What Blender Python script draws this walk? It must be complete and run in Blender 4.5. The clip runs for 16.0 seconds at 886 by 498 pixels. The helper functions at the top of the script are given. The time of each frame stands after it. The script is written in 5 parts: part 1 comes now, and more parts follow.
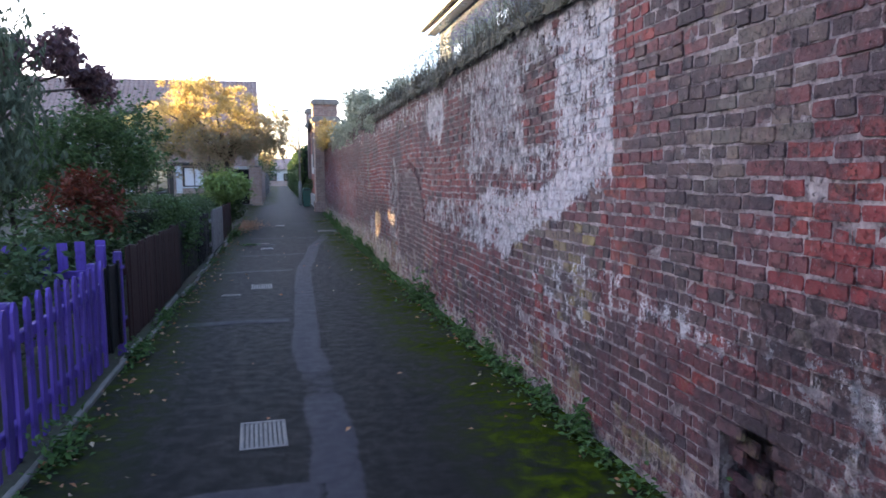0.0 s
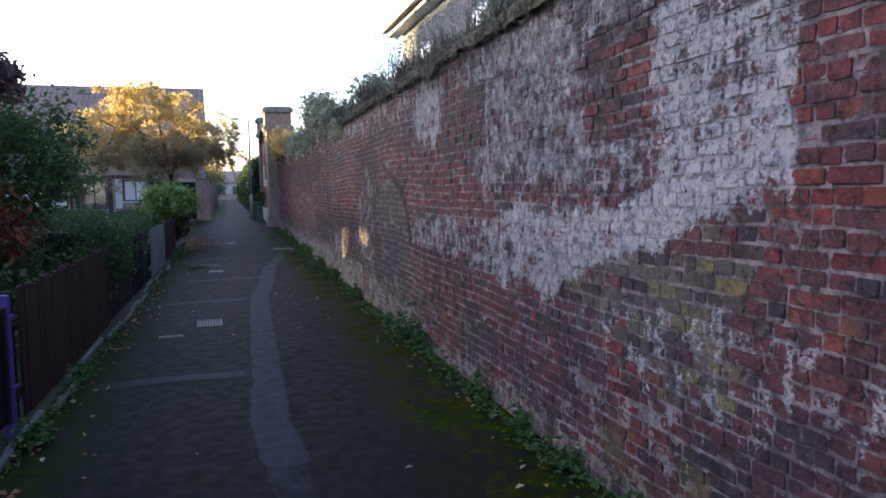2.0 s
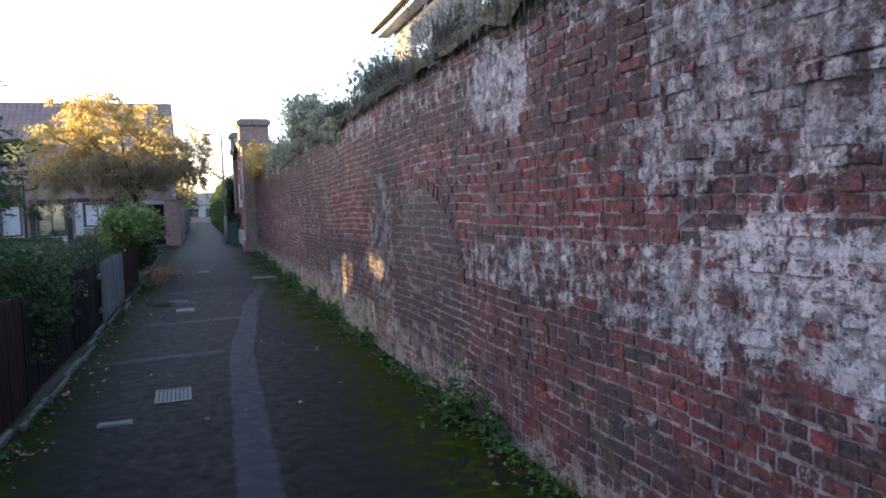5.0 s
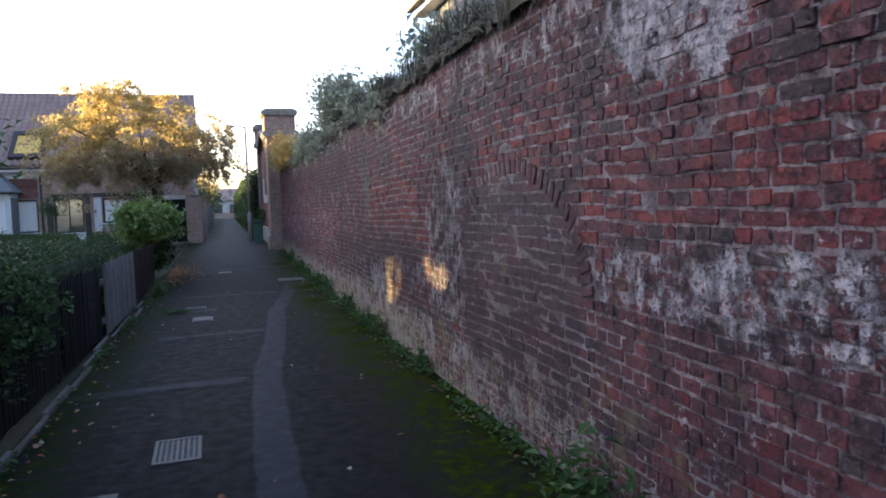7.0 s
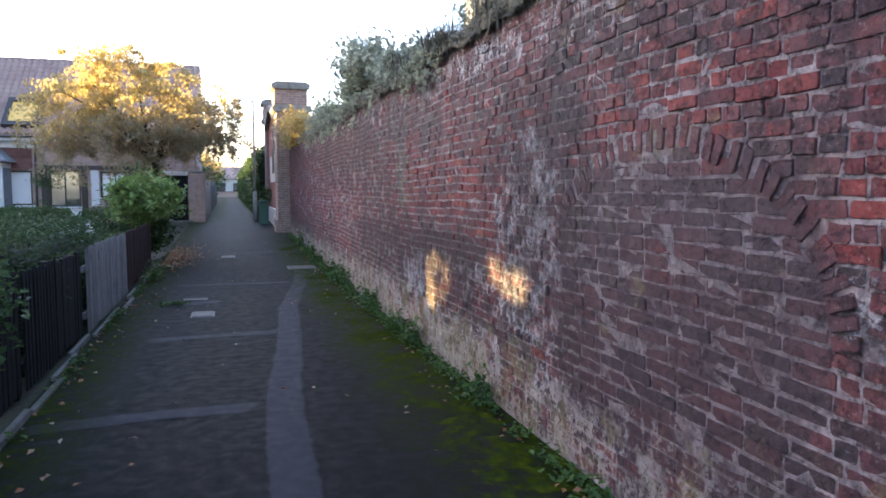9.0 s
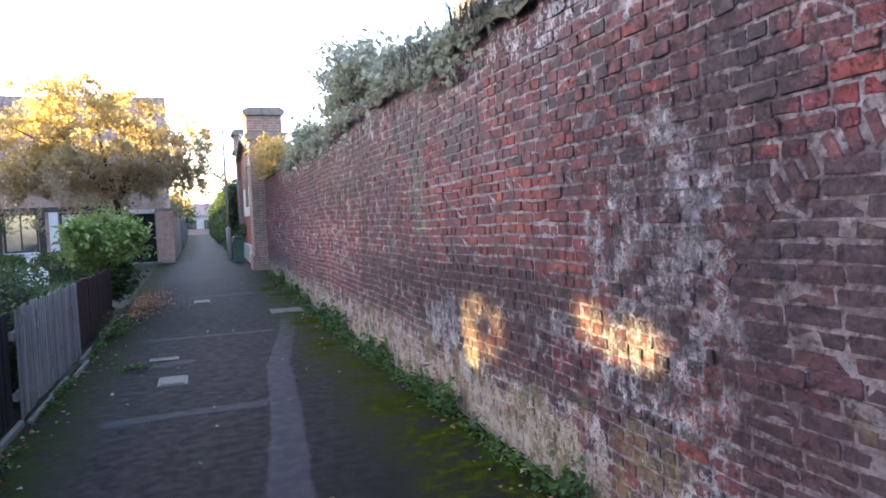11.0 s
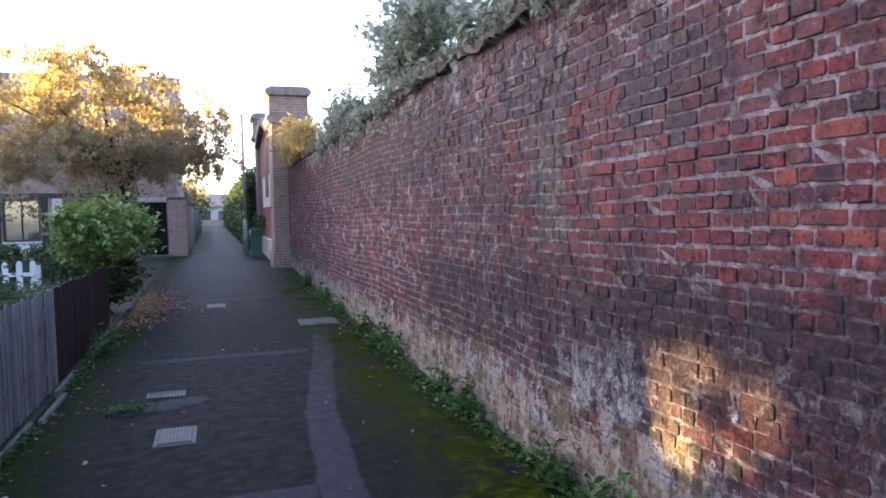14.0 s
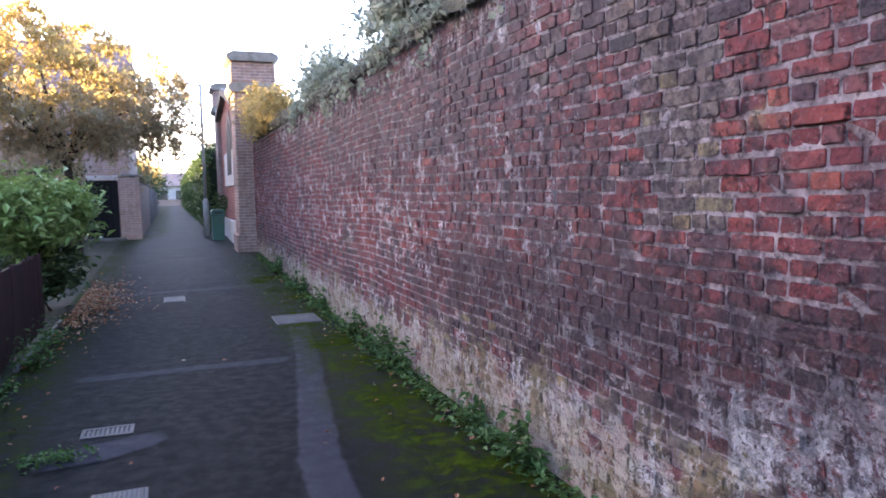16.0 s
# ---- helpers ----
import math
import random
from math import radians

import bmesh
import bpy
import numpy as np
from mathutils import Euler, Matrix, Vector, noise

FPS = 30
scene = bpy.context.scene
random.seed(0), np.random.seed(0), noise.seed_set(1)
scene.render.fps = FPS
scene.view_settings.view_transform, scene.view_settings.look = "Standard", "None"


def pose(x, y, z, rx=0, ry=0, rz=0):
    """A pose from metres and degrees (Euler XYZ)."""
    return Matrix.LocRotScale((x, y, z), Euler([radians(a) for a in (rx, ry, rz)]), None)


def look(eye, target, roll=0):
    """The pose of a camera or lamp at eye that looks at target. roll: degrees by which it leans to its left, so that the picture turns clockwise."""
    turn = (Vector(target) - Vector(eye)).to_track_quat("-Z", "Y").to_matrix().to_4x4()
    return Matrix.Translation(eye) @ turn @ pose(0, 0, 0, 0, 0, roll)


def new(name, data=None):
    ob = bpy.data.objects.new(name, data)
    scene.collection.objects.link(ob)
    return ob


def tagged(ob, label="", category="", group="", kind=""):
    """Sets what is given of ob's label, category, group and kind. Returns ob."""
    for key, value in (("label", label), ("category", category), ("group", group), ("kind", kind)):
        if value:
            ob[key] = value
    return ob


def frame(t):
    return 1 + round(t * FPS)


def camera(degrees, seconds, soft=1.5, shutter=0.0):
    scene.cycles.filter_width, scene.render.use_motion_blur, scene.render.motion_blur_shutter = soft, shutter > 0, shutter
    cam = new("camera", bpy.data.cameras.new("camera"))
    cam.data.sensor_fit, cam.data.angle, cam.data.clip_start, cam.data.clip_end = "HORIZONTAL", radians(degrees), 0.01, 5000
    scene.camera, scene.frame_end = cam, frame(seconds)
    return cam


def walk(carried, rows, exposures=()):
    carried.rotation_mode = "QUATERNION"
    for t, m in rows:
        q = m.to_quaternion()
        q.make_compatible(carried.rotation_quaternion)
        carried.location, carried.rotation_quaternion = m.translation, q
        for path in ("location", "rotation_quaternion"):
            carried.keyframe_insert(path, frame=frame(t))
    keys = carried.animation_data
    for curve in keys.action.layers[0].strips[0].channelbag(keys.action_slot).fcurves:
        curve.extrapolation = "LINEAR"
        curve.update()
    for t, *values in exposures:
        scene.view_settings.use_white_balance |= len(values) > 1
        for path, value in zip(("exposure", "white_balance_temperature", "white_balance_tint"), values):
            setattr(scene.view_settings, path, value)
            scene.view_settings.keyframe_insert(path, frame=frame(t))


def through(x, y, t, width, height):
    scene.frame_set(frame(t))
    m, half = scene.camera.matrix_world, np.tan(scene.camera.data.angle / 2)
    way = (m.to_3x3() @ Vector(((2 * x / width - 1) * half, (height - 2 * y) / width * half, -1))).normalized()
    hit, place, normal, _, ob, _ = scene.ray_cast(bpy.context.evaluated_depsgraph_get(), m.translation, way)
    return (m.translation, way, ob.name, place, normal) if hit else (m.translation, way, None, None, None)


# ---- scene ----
cam = camera(63.6, 16.0, soft=1.7, shutter=0.15)
METRES, EYE, TILT, LEAN, TURN = 13.2, 1.62, -5.29, -1.7, -12.6
ROWS = [
    (0.0, 0.0, 0.0, 0.0, -0.02, -0.5, 2.19),
    (0.5, -0.01, 0.033, 0.0054, -3.33, -0.57, 2.57),
    (1.0, -0.0138, 0.0647, 0.0064, -1.32, 1.48, 4.12),
    (1.5, -0.0214, 0.0952, 0.0093, -0.88, 2.06, 2.84),
    (2.0, -0.031, 0.1292, 0.0131, -3.82, 0.28, 2.89),
    (2.5, -0.0326, 0.1629, 0.0135, -2.69, 0.16, 3.67),
    (3.0, -0.0419, 0.1927, 0.0166, -3.76, 0.76, 2.7),
    (3.5, -0.0526, 0.221, 0.0203, -6.45, 1.02, 3.75),
    (4.0, -0.0561, 0.2537, 0.0225, -4.58, 1.7, 4.55),
    (6.5, -0.0912, 0.412, 0.0387, -7.74, 1.25, 4.01),
    (7.0, -0.0943, 0.4461, 0.0399, -3.93, 1.45, 4.04),
    (7.5, -0.1017, 0.4757, 0.0415, -2.48, 0.56, 2.36),
    (8.0, -0.1124, 0.5054, 0.0462, -3.47, -0.28, 2.5),
    (8.5, -0.1172, 0.5371, 0.0473, -3.26, -0.51, 3.52),
    (9.0, -0.1247, 0.5615, 0.0512, -3.86, 0.34, 2.03),
    (11.5, -0.1593, 0.7141, 0.0643, -5.95, 2.45, 5.15),
    (12.0, -0.1628, 0.7412, 0.0701, -4.33, 1.65, 4.99),
    (12.5, -0.1714, 0.7705, 0.072, -6.74, 1.22, 4.46),
    (13.0, -0.1785, 0.7968, 0.0733, -6.44, 1.68, 3.26),
    (13.5, -0.1831, 0.8267, 0.0773, -2.94, 1.46, 2.97),
    (14.0, -0.1928, 0.8531, 0.0789, -4.89, 2.16, 3.39),
    (14.5, -0.201, 0.8786, 0.0811, -5.78, 0.7, 3.36),
    (15.0, -0.2034, 0.9084, 0.0854, -3.44, 1.3, 4.96),
    (15.5, -0.2102, 0.9382, 0.0863, -4.99, 1.63, 3.55),
    (16.0, -0.2174, 0.9666, 0.0895, -7.9, 0.35, 3.67),
]
walk(cam, [(t, pose(0, 0, EYE, TILT, LEAN, TURN) @ pose(METRES * x, METRES * y, METRES * z, 90 + pitch, roll, yaw)) for t, x, y, z, yaw, pitch, roll in ROWS],
     [(0, 2.60, 5850, 24), (0.5, 2.45, 5850, 24), (1, 1.95, 5850, 23), (1.5, 1.80, 5850, 22), (2, 2.00, 5850, 21), (2.5, 2.42, 5850, 21), (3, 2.50, 5850, 21), (3.5, 2.20, 5850, 21), (4, 2.10, 5850, 21), (6.5, 2.50, 5950, 21), (7, 2.05, 5950, 21), (7.5, 2.62, 5950, 21), (8, 2.49, 5950, 21), (9, 2.75, 6050, 22), (11.5, 3.12, 6150, 25), (12.5, 2.78, 6050, 26), (13.5, 2.67, 6050, 27), (14.5, 2.95, 5950, 28), (15, 2.85, 5950, 28), (15.5, 2.72, 5950, 29), (16, 3.17, 5950, 30)])

# ---- light ----
SUN_AZ, SUN_EL = 50.0, 12.0          # degrees to the left of straight ahead, and above the horizon
world = bpy.data.worlds.new("world")
scene.world = world
world.use_nodes = True
wt = world.node_tree
sky = wt.nodes.new("ShaderNodeTexSky")
sky.sky_type = "NISHITA"
sky.sun_disc = False
sky.sun_elevation, sky.sun_rotation = radians(SUN_EL), radians(-SUN_AZ)
sky.air_density, sky.dust_density, sky.ozone_density = 1.0, 1.6, 1.0
wt.nodes["Background"].inputs["Strength"].default_value = 0.15
wt.links.new(sky.outputs["Color"], wt.nodes["Background"].inputs["Color"])
sun = new("sun", bpy.data.lights.new("sun", "SUN"))
sun.data.energy, sun.data.angle, sun.data.color = 7.0, radians(0.53), (1.0, 0.74, 0.27)
to_sun = Vector((-math.sin(radians(SUN_AZ)) * math.cos(radians(SUN_EL)), math.cos(radians(SUN_AZ)) * math.cos(radians(SUN_EL)), math.sin(radians(SUN_EL))))
sun.matrix_world = look(to_sun * 60, (0, 0, 0))


# ---- building blocks ----
def ground_z(y):
    """The path lies level, then climbs a little towards the gatehouse."""
    if y < 20:
        return 0.0
    if y < 36:
        return 0.3 * ((y - 20) / 16) ** 1.2
    return 0.3 + 0.002 * min(y - 36, 80)


def mesh_object(name, bm_or_mesh, material, parent=None, label=""):
    if isinstance(bm_or_mesh, bmesh.types.BMesh):
        me = bpy.data.meshes.new(name)
        bm_or_mesh.to_mesh(me)
        bm_or_mesh.free()
    else:
        me = bm_or_mesh
    if material and not me.materials:
        me.materials.append(material)
    ob = new(name, me)
    if parent:
        ob.parent = parent
    if label:
        ob["label"] = label
    return ob


def part(name, bm, material, parent, label=""):
    return mesh_object(name, bm, material, parent, label)


def thing(name, at, label, category, group="", kind=""):
    ob = new(name)
    ob.empty_display_size = 0.1
    ob.matrix_basis = at if isinstance(at, Matrix) else Matrix.Translation(at)
    return tagged(ob, label, category, group, kind)


def box(bm, x0, x1, y0, y1, z0, z1, bevel=0.0, m=None):
    """A box, with its edges taken off."""
    made = bmesh.ops.create_cube(bm, size=1, matrix=Matrix.Translation(((x0 + x1) / 2, (y0 + y1) / 2, (z0 + z1) / 2)) @ Matrix.Diagonal((x1 - x0, y1 - y0, z1 - z0, 1)))
    verts = made["verts"]
    if bevel:
        edges = list({e for v in verts for e in v.link_edges})
        made = bmesh.ops.bevel(bm, geom=edges, offset=bevel, segments=1, affect="EDGES")
        verts = made["verts"]
    if m is not None:
        bmesh.ops.transform(bm, matrix=m, verts=list(verts))
    return bm


def boxes(*rows, bevel=0.0):
    bm = bmesh.new()
    for r in rows:
        box(bm, *r, bevel=bevel)
    return bm


def prism(profile, axis, a, b):
    """A closed outline of (u, v) pushed out along an axis, from a to b."""
    bm = bmesh.new()
    put = {"x": lambda u, v, w: (w, u, v), "y": lambda u, v, w: (u, w, v), "z": lambda u, v, w: (u, v, w)}[axis]
    one = [bm.verts.new(put(u, v, a)) for u, v in profile]
    two = [bm.verts.new(put(u, v, b)) for u, v in profile]
    n = len(profile)
    bm.faces.new(one)
    bm.faces.new(two[::-1])
    for i in range(n):
        bm.faces.new((one[i], one[(i + 1) % n], two[(i + 1) % n], two[i]))
    bmesh.ops.recalc_face_normals(bm, faces=bm.faces)
    return bm


def tube(bm, points, radii, sides=7):
    """A tapered limb along points."""
    rings = []
    for i, p in enumerate(points):
        p = Vector(p)
        ahead = Vector(points[min(i + 1, len(points) - 1)]) - Vector(points[max(i - 1, 0)])
        q = ahead.to_track_quat("Z", "Y")
        rings.append([bm.verts.new(p + q @ Vector((math.cos(k * math.tau / sides), math.sin(k * math.tau / sides), 0)) * radii[i]) for k in range(sides)])
    for one, two in zip(rings, rings[1:]):
        for k in range(sides):
            bm.faces.new((one[k], one[(k + 1) % sides], two[(k + 1) % sides], two[k]))
    bm.faces.new(rings[-1])
    bm.faces.new(rings[0][::-1])
    for f in bm.faces:
        f.smooth = True
    return bm


def leaves(name, centres, size, rng, aspect=0.55, hang=0.3, spread=0.35):
    """One mesh of many small folded leaves at the centres given."""
    n = len(centres)
    ang = rng.uniform(0, math.tau, n)
    fall = rng.normal(-hang, spread, n)
    along = np.stack([np.cos(ang) * np.cos(fall), np.sin(ang) * np.cos(fall), np.sin(fall)], 1)
    side = np.cross(along, np.array([0, 0, 1.0]) + rng.normal(0, 0.35, (n, 3)))
    side /= np.linalg.norm(side, axis=1)[:, None] + 1e-9
    up = np.cross(side, along)
    ln = (size * rng.uniform(0.6, 1.25, n))[:, None]
    wd = ln * aspect
    c = np.asarray(centres)
    tail, tip = c - along * ln * 0.5, c + along * ln * 0.5 - up * ln * 0.12
    lft, rgt = c + side * wd * 0.5 + up * ln * 0.1, c - side * wd * 0.5 + up * ln * 0.1
    co = np.stack([tail, lft, tip, rgt], 1).reshape(-1, 3)
    me = bpy.data.meshes.new(name)
    me.from_pydata(co.tolist(), [], [f for k in range(n) for f in ((4 * k, 4 * k + 1, 4 * k + 2), (4 * k, 4 * k + 2, 4 * k + 3))])
    return me


def lumpy(rng, n, centre, radii, lumps, lump, shell=0.55):
    """Leaf places in clusters near the skin of a rounded crown, with gaps between."""
    d = rng.normal(0, 1, (lumps, 3))
    d /= np.linalg.norm(d, axis=1)[:, None]
    heads = d * rng.uniform(shell, 1.0, lumps)[:, None] * np.array(radii)
    pick = rng.integers(0, lumps, n)
    p = heads[pick] + rng.normal(0, 1, (n, 3)) * lump * rng.uniform(0.5, 1.2, lumps)[pick][:, None] * np.array([1, 1, 0.75])
    return p + np.array(centre)


# ---- materials ----
class Nodes:
    """Short hands for a node tree."""

    def __init__(self, tree):
        self.t = tree

    def n(self, kind, **values):
        node = self.t.nodes.new(kind)
        for key, v in values.items():
            if key in ("data_type", "blend_type", "operation", "interpolation_type", "feature", "noise_dimensions", "node_tree"):
                if key == "data_type":
                    node.data_type = v
                elif key == "blend_type":
                    node.blend_type = v
                elif key == "operation":
                    node.operation = v
                elif key == "interpolation_type":
                    node.interpolation_type = v
                elif key == "feature":
                    node.feature = v
                elif key == "node_tree":
                    node.node_tree = v
            else:
                self.put(node.inputs[key.replace("_", " ")], v)
        return node

    def put(self, socket, v):
        if isinstance(v, bpy.types.NodeSocket):
            self.t.links.new(v, socket)
        elif isinstance(v, tuple) and len(v) == 3 and socket.type == "RGBA":
            socket.default_value = (*v, 1)
        else:
            socket.default_value = v

    def math(self, op, a, b=0.0, clamp=False):
        node = self.t.nodes.new("ShaderNodeMath")
        node.operation, node.use_clamp = op, clamp
        self.put(node.inputs[0], a)
        self.put(node.inputs[1], b)
        return node.outputs[0]

    def noise(self, at, scale, detail=4.0, rough=0.6):
        node = self.n("ShaderNodeTexNoise", Vector=at, Scale=scale, Detail=detail, Roughness=rough)
        return node.outputs["Fac"]

    def step(self, v, a, b, lo=0.0, hi=1.0):
        node = self.t.nodes.new("ShaderNodeMapRange")
        node.interpolation_type = "SMOOTHSTEP"
        for i, x in enumerate((v, a, b, lo, hi)):
            self.put(node.inputs[i], x)
        return node.outputs[0]

    def mix(self, f, a, b, mode="MIX"):
        node = self.t.nodes.new("ShaderNodeMix")
        node.data_type, node.blend_type = "RGBA", mode
        self.put(node.inputs[0], f)
        self.put(node.inputs[6], a)
        self.put(node.inputs[7], b)
        return node.outputs[2]

    def ramp(self, f, *stops):
        node = self.t.nodes.new("ShaderNodeValToRGB")
        self.put(node.inputs[0], f)
        e = node.color_ramp.elements
        while len(e) < len(stops):
            e.new(0.5)
        for i, (at, c) in enumerate(stops):
            e[i].position, e[i].color = at, (*c, 1)
        return node.outputs[0]


def begin(name):
    m = bpy.data.materials.new(name)
    m.use_nodes = True
    k = Nodes(m.node_tree)
    return m, k, m.node_tree.nodes["Principled BSDF"], k.n("ShaderNodeNewGeometry")


def bump(k, shader, height, strength=0.4, distance=0.01):
    node = k.n("ShaderNodeBump", Height=height, Strength=strength, Distance=distance)
    k.put(shader.inputs["Normal"], node.outputs[0])


def randoms(k, geo):
    """A number of its own for each object and each loose piece in it."""
    info = k.n("ShaderNodeObjectInfo")
    return k.math("FRACT", k.math("ADD", info.outputs["Random"], geo.outputs["Random Per Island"]))


def plain(name, a, b, scale=6.0, rough=0.7, relief=0.3, fine=40.0, metal=0.0, vary=0.25, stain=None):
    """A surface of two tones with grain, stains and a little relief."""
    m, k, s, geo = begin(name)
    at = geo.outputs["Position"]
    big, small = k.noise(at, scale, 5.0), k.noise(at, fine, 3.0)
    col = k.mix(k.step(big, 0.3, 0.7), a, b)
    r = randoms(k, geo)
    col = k.mix(1.0, col, k.ramp(r, (0.0, (1 - vary,) * 3), (1.0, (1.0 + vary * 0.3,) * 3)), "MULTIPLY")
    col = k.mix(k.step(small, 0.35, 0.75, 0.0, 0.35), col, (a[0] * 0.5, a[1] * 0.5, a[2] * 0.5))
    if stain:
        col = k.mix(k.step(k.noise(at, scale * 0.45, 6.0, 0.7), 0.5, 0.68, 0.0, 0.8), col, stain)
    k.put(s.inputs["Base Color"], col)
    k.put(s.inputs["Roughness"], k.step(small, 0.2, 0.8, rough - 0.12, min(1.0, rough + 0.12)))
    s.inputs["Metallic"].default_value = metal
    bump(k, s, small, relief, 0.004)
    return m


def timber(name, a, b, rough=0.75, along=(14, 14, 1.2), stain=None):
    """Boards with long grain."""
    m, k, s, geo = begin(name)
    sp = k.n("ShaderNodeMapping", Vector=geo.outputs["Position"], Scale=along)
    g = k.noise(sp.outputs[0], 4.0, 6.0, 0.7)
    col = k.mix(k.step(g, 0.3, 0.7), a, b)
    r = randoms(k, geo)
    col = k.mix(1.0, col, k.ramp(r, (0.0, (0.65, 0.65, 0.65)), (1.0, (1.1, 1.1, 1.1))), "MULTIPLY")
    if stain:
        col = k.mix(k.step(k.noise(geo.outputs["Position"], 5.0, 6.0, 0.7), 0.52, 0.66, 0.0, 0.75), col, stain)
    k.put(s.inputs["Base Color"], col)
    s.inputs["Roughness"].default_value = rough
    s.inputs["Specular IOR Level"].default_value = 0.2
    bump(k, s, g, 0.35, 0.004)
    return m


def leaf(name, *tones, through=0.25, rough=0.5):
    m, k, s, geo = begin(name)
    r = randoms(k, geo)
    n = len(tones)
    col = k.ramp(r, *[(i / (n - 1), c) for i, c in enumerate(tones)])
    col = k.mix(k.step(k.noise(geo.outputs["Position"], 1.6, 3.0), 0.35, 0.7, 0.0, 0.55), col, tones[0])
    k.put(s.inputs["Base Color"], col)
    s.inputs["Roughness"].default_value = rough
    s.inputs["Specular IOR Level"].default_value = 0.22 if rough > 0.4 else 0.4
    thin = k.n("ShaderNodeBsdfTranslucent", Color=col)
    mixed = k.n("ShaderNodeMixShader")
    k.put(mixed.inputs[0], through)
    k.t.links.new(s.outputs[0], mixed.inputs[1])
    k.t.links.new(thin.outputs[0], mixed.inputs[2])
    k.t.links.new(mixed.outputs[0], k.t.nodes["Material Output"].inputs["Surface"])
    return m


# Old limewash left on the wall: y from, to, z from, to, soft, how much is left, and how far the patch falls along y.
LIMEWASH_NEAR = (
    (3.77, 4.7, 1.5, 2.95, 0.05, 0.87, 0.0), (4.05, 6.1, 1.52, 1.86, 0.08, 0.95, -0.31), (4.5, 6.7, 1.28, 1.56, 0.16, 0.93, 0.0),
    (5.6, 7.0, 0.85, 1.45, 0.16, 0.85, 0.0), (4.5, 7.6, 1.5, 2.95, 0.3, 0.84, 0.0), (8.1, 9.3, 2.0, 2.7, 0.2, 0.9, 0.0),
    (6.6, 8.4, 0.9, 1.46, 0.2, 0.74, 0.0), (7.4, 9.5, 0.98, 1.4, 0.12, 0.74, 0.0), (0.6, 2.4, 0.3, 1.02, 0.2, 0.72, 0.0),
    (2.4, 4.1, 0.74, 1.08, 0.14, 0.66, 0.0), (6.5, 10.5, 2.2, 2.95, 0.3, 0.66, 0.0), (3.6, 5.4, 0.5, 1.2, 0.25, 0.6, 0.0),
)
# The (16, 31) row also pales the distant wall, standing in for haze.
LIMEWASH_FAR_HAZE = (
    (-8.0, 31.0, -0.3, 0.3, 0.28, 0.76, 0.0), (12.2, 31.0, -0.3, 0.6, 0.32, 0.8, 0.0), (9.2, 12.2, -0.3, 0.55, 0.22, 0.74, 0.0),
    (11.6, 11.95, 1.15, 2.05, 0.14, 0.92, 0.0), (14.3, 15.4, 0.4, 0.95, 0.15, 0.82, 0.0), (12.2, 17.5, 0.55, 1.12, 0.3, 0.65, 0.0), (10.0, 27.0, 2.25, 2.9, 0.3, 0.64, 0.0),
    (11.3, 12.7, 0.4, 2.0, 0.25, 0.7, 0.0), (16.0, 31.0, 0.6, 2.3, 0.5, 0.58, 0.0), (4.0, 9.4, -0.3, 0.8, 0.3, 0.52, 0.0),
)
# Later patches of clean brick that the limewash never covered.
CLEAN = ((4.72, 5.3, 1.86, 2.42, 0.04, 1.0, 0.0), (6.95, 8.02, 1.96, 2.42, 0.05, 1.0, 0.0), (2.4, 3.77, 1.08, 3.2, 0.03, 1.0, 0.0))

# Where the faces have crumbled into dark and pale specks.
WORN = (
    (4.8, 8.2, 1.6, 2.9, 0.3, 0.7, 0.0), (11.1, 12.7, 0.5, 2.4, 0.25, 0.75, 0.0), (12.5, 18.0, 0.5, 1.25, 0.3, 0.9, 0.0),
    (8.2, 11.5, 1.95, 2.9, 0.3, 0.6, 0.0), (0.5, 2.6, 0.2, 1.1, 0.3, 0.9, 0.0), (15.0, 31.0, 1.2, 2.9, 0.5, 0.5, 0.0), (5.2, 9.4, 0.9, 1.4, 0.2, 0.6, 0.0),
)

# Old soot and damp in the brickwork, in the same terms; rows (-2, 4.2) and (15.8, 18.4) also paint in the lens's darker
# edge.
SOOT_AND_FALLOFF = (
    (-2.0, 2.7, 1.75, 2.95, 0.25, 0.35, 0.0), (-2.0, 4.2, -0.2, 0.8, 0.3, 0.6, 0.0), (9.45, 11.45, 0.3, 1.7, 0.12, 0.95, 0.0), (11.15, 12.5, 0.7, 2.3, 0.3, 0.5, 0.0),
    (12.8, 18.6, 0.7, 1.3, 0.35, 0.8, 0.0), (8.4, 9.4, 1.5, 2.1, 0.3, 0.4, 0.0), (5.0, 9.4, 0.15, 0.75, 0.25, 0.4, 0.0),
    (16.5, 22.5, 1.5, 2.9, 0.4, 0.55, 0.0), (13.6, 16.4, 1.9, 2.9, 0.4, 0.5, 0.0), (15.8, 18.4, 1.0, 2.2, 0.5, 0.5, 0.0), (5.3, 7.6, 1.6, 2.6, 0.3, 0.35, 0.0),
)


def zones(k, y, z, rows, sharp=None):
    """The greatest of several soft-edged patches on the wall's face."""
    total = 0.0
    for y0, y1, z0, z1, soft, much, fall in rows:
        yy = sharp if sharp is not None and soft < 0.06 else y
        zz = k.math("SUBTRACT", z, k.math("MULTIPLY", k.math("SUBTRACT", y, y0), fall)) if fall else z
        a = k.math("MULTIPLY", k.step(yy, y0 - soft, y0 + soft), k.step(yy, y1 - soft * 2, y1 + soft * 2, 1.0, 0.0))
        b = k.math("MULTIPLY", k.step(zz, z0 - soft, z0 + soft), k.step(zz, z1 - soft, z1 + soft, 1.0, 0.0))
        total = k.math("MAXIMUM", total, k.math("MULTIPLY", k.math("MULTIPLY", a, b), much))
    return total


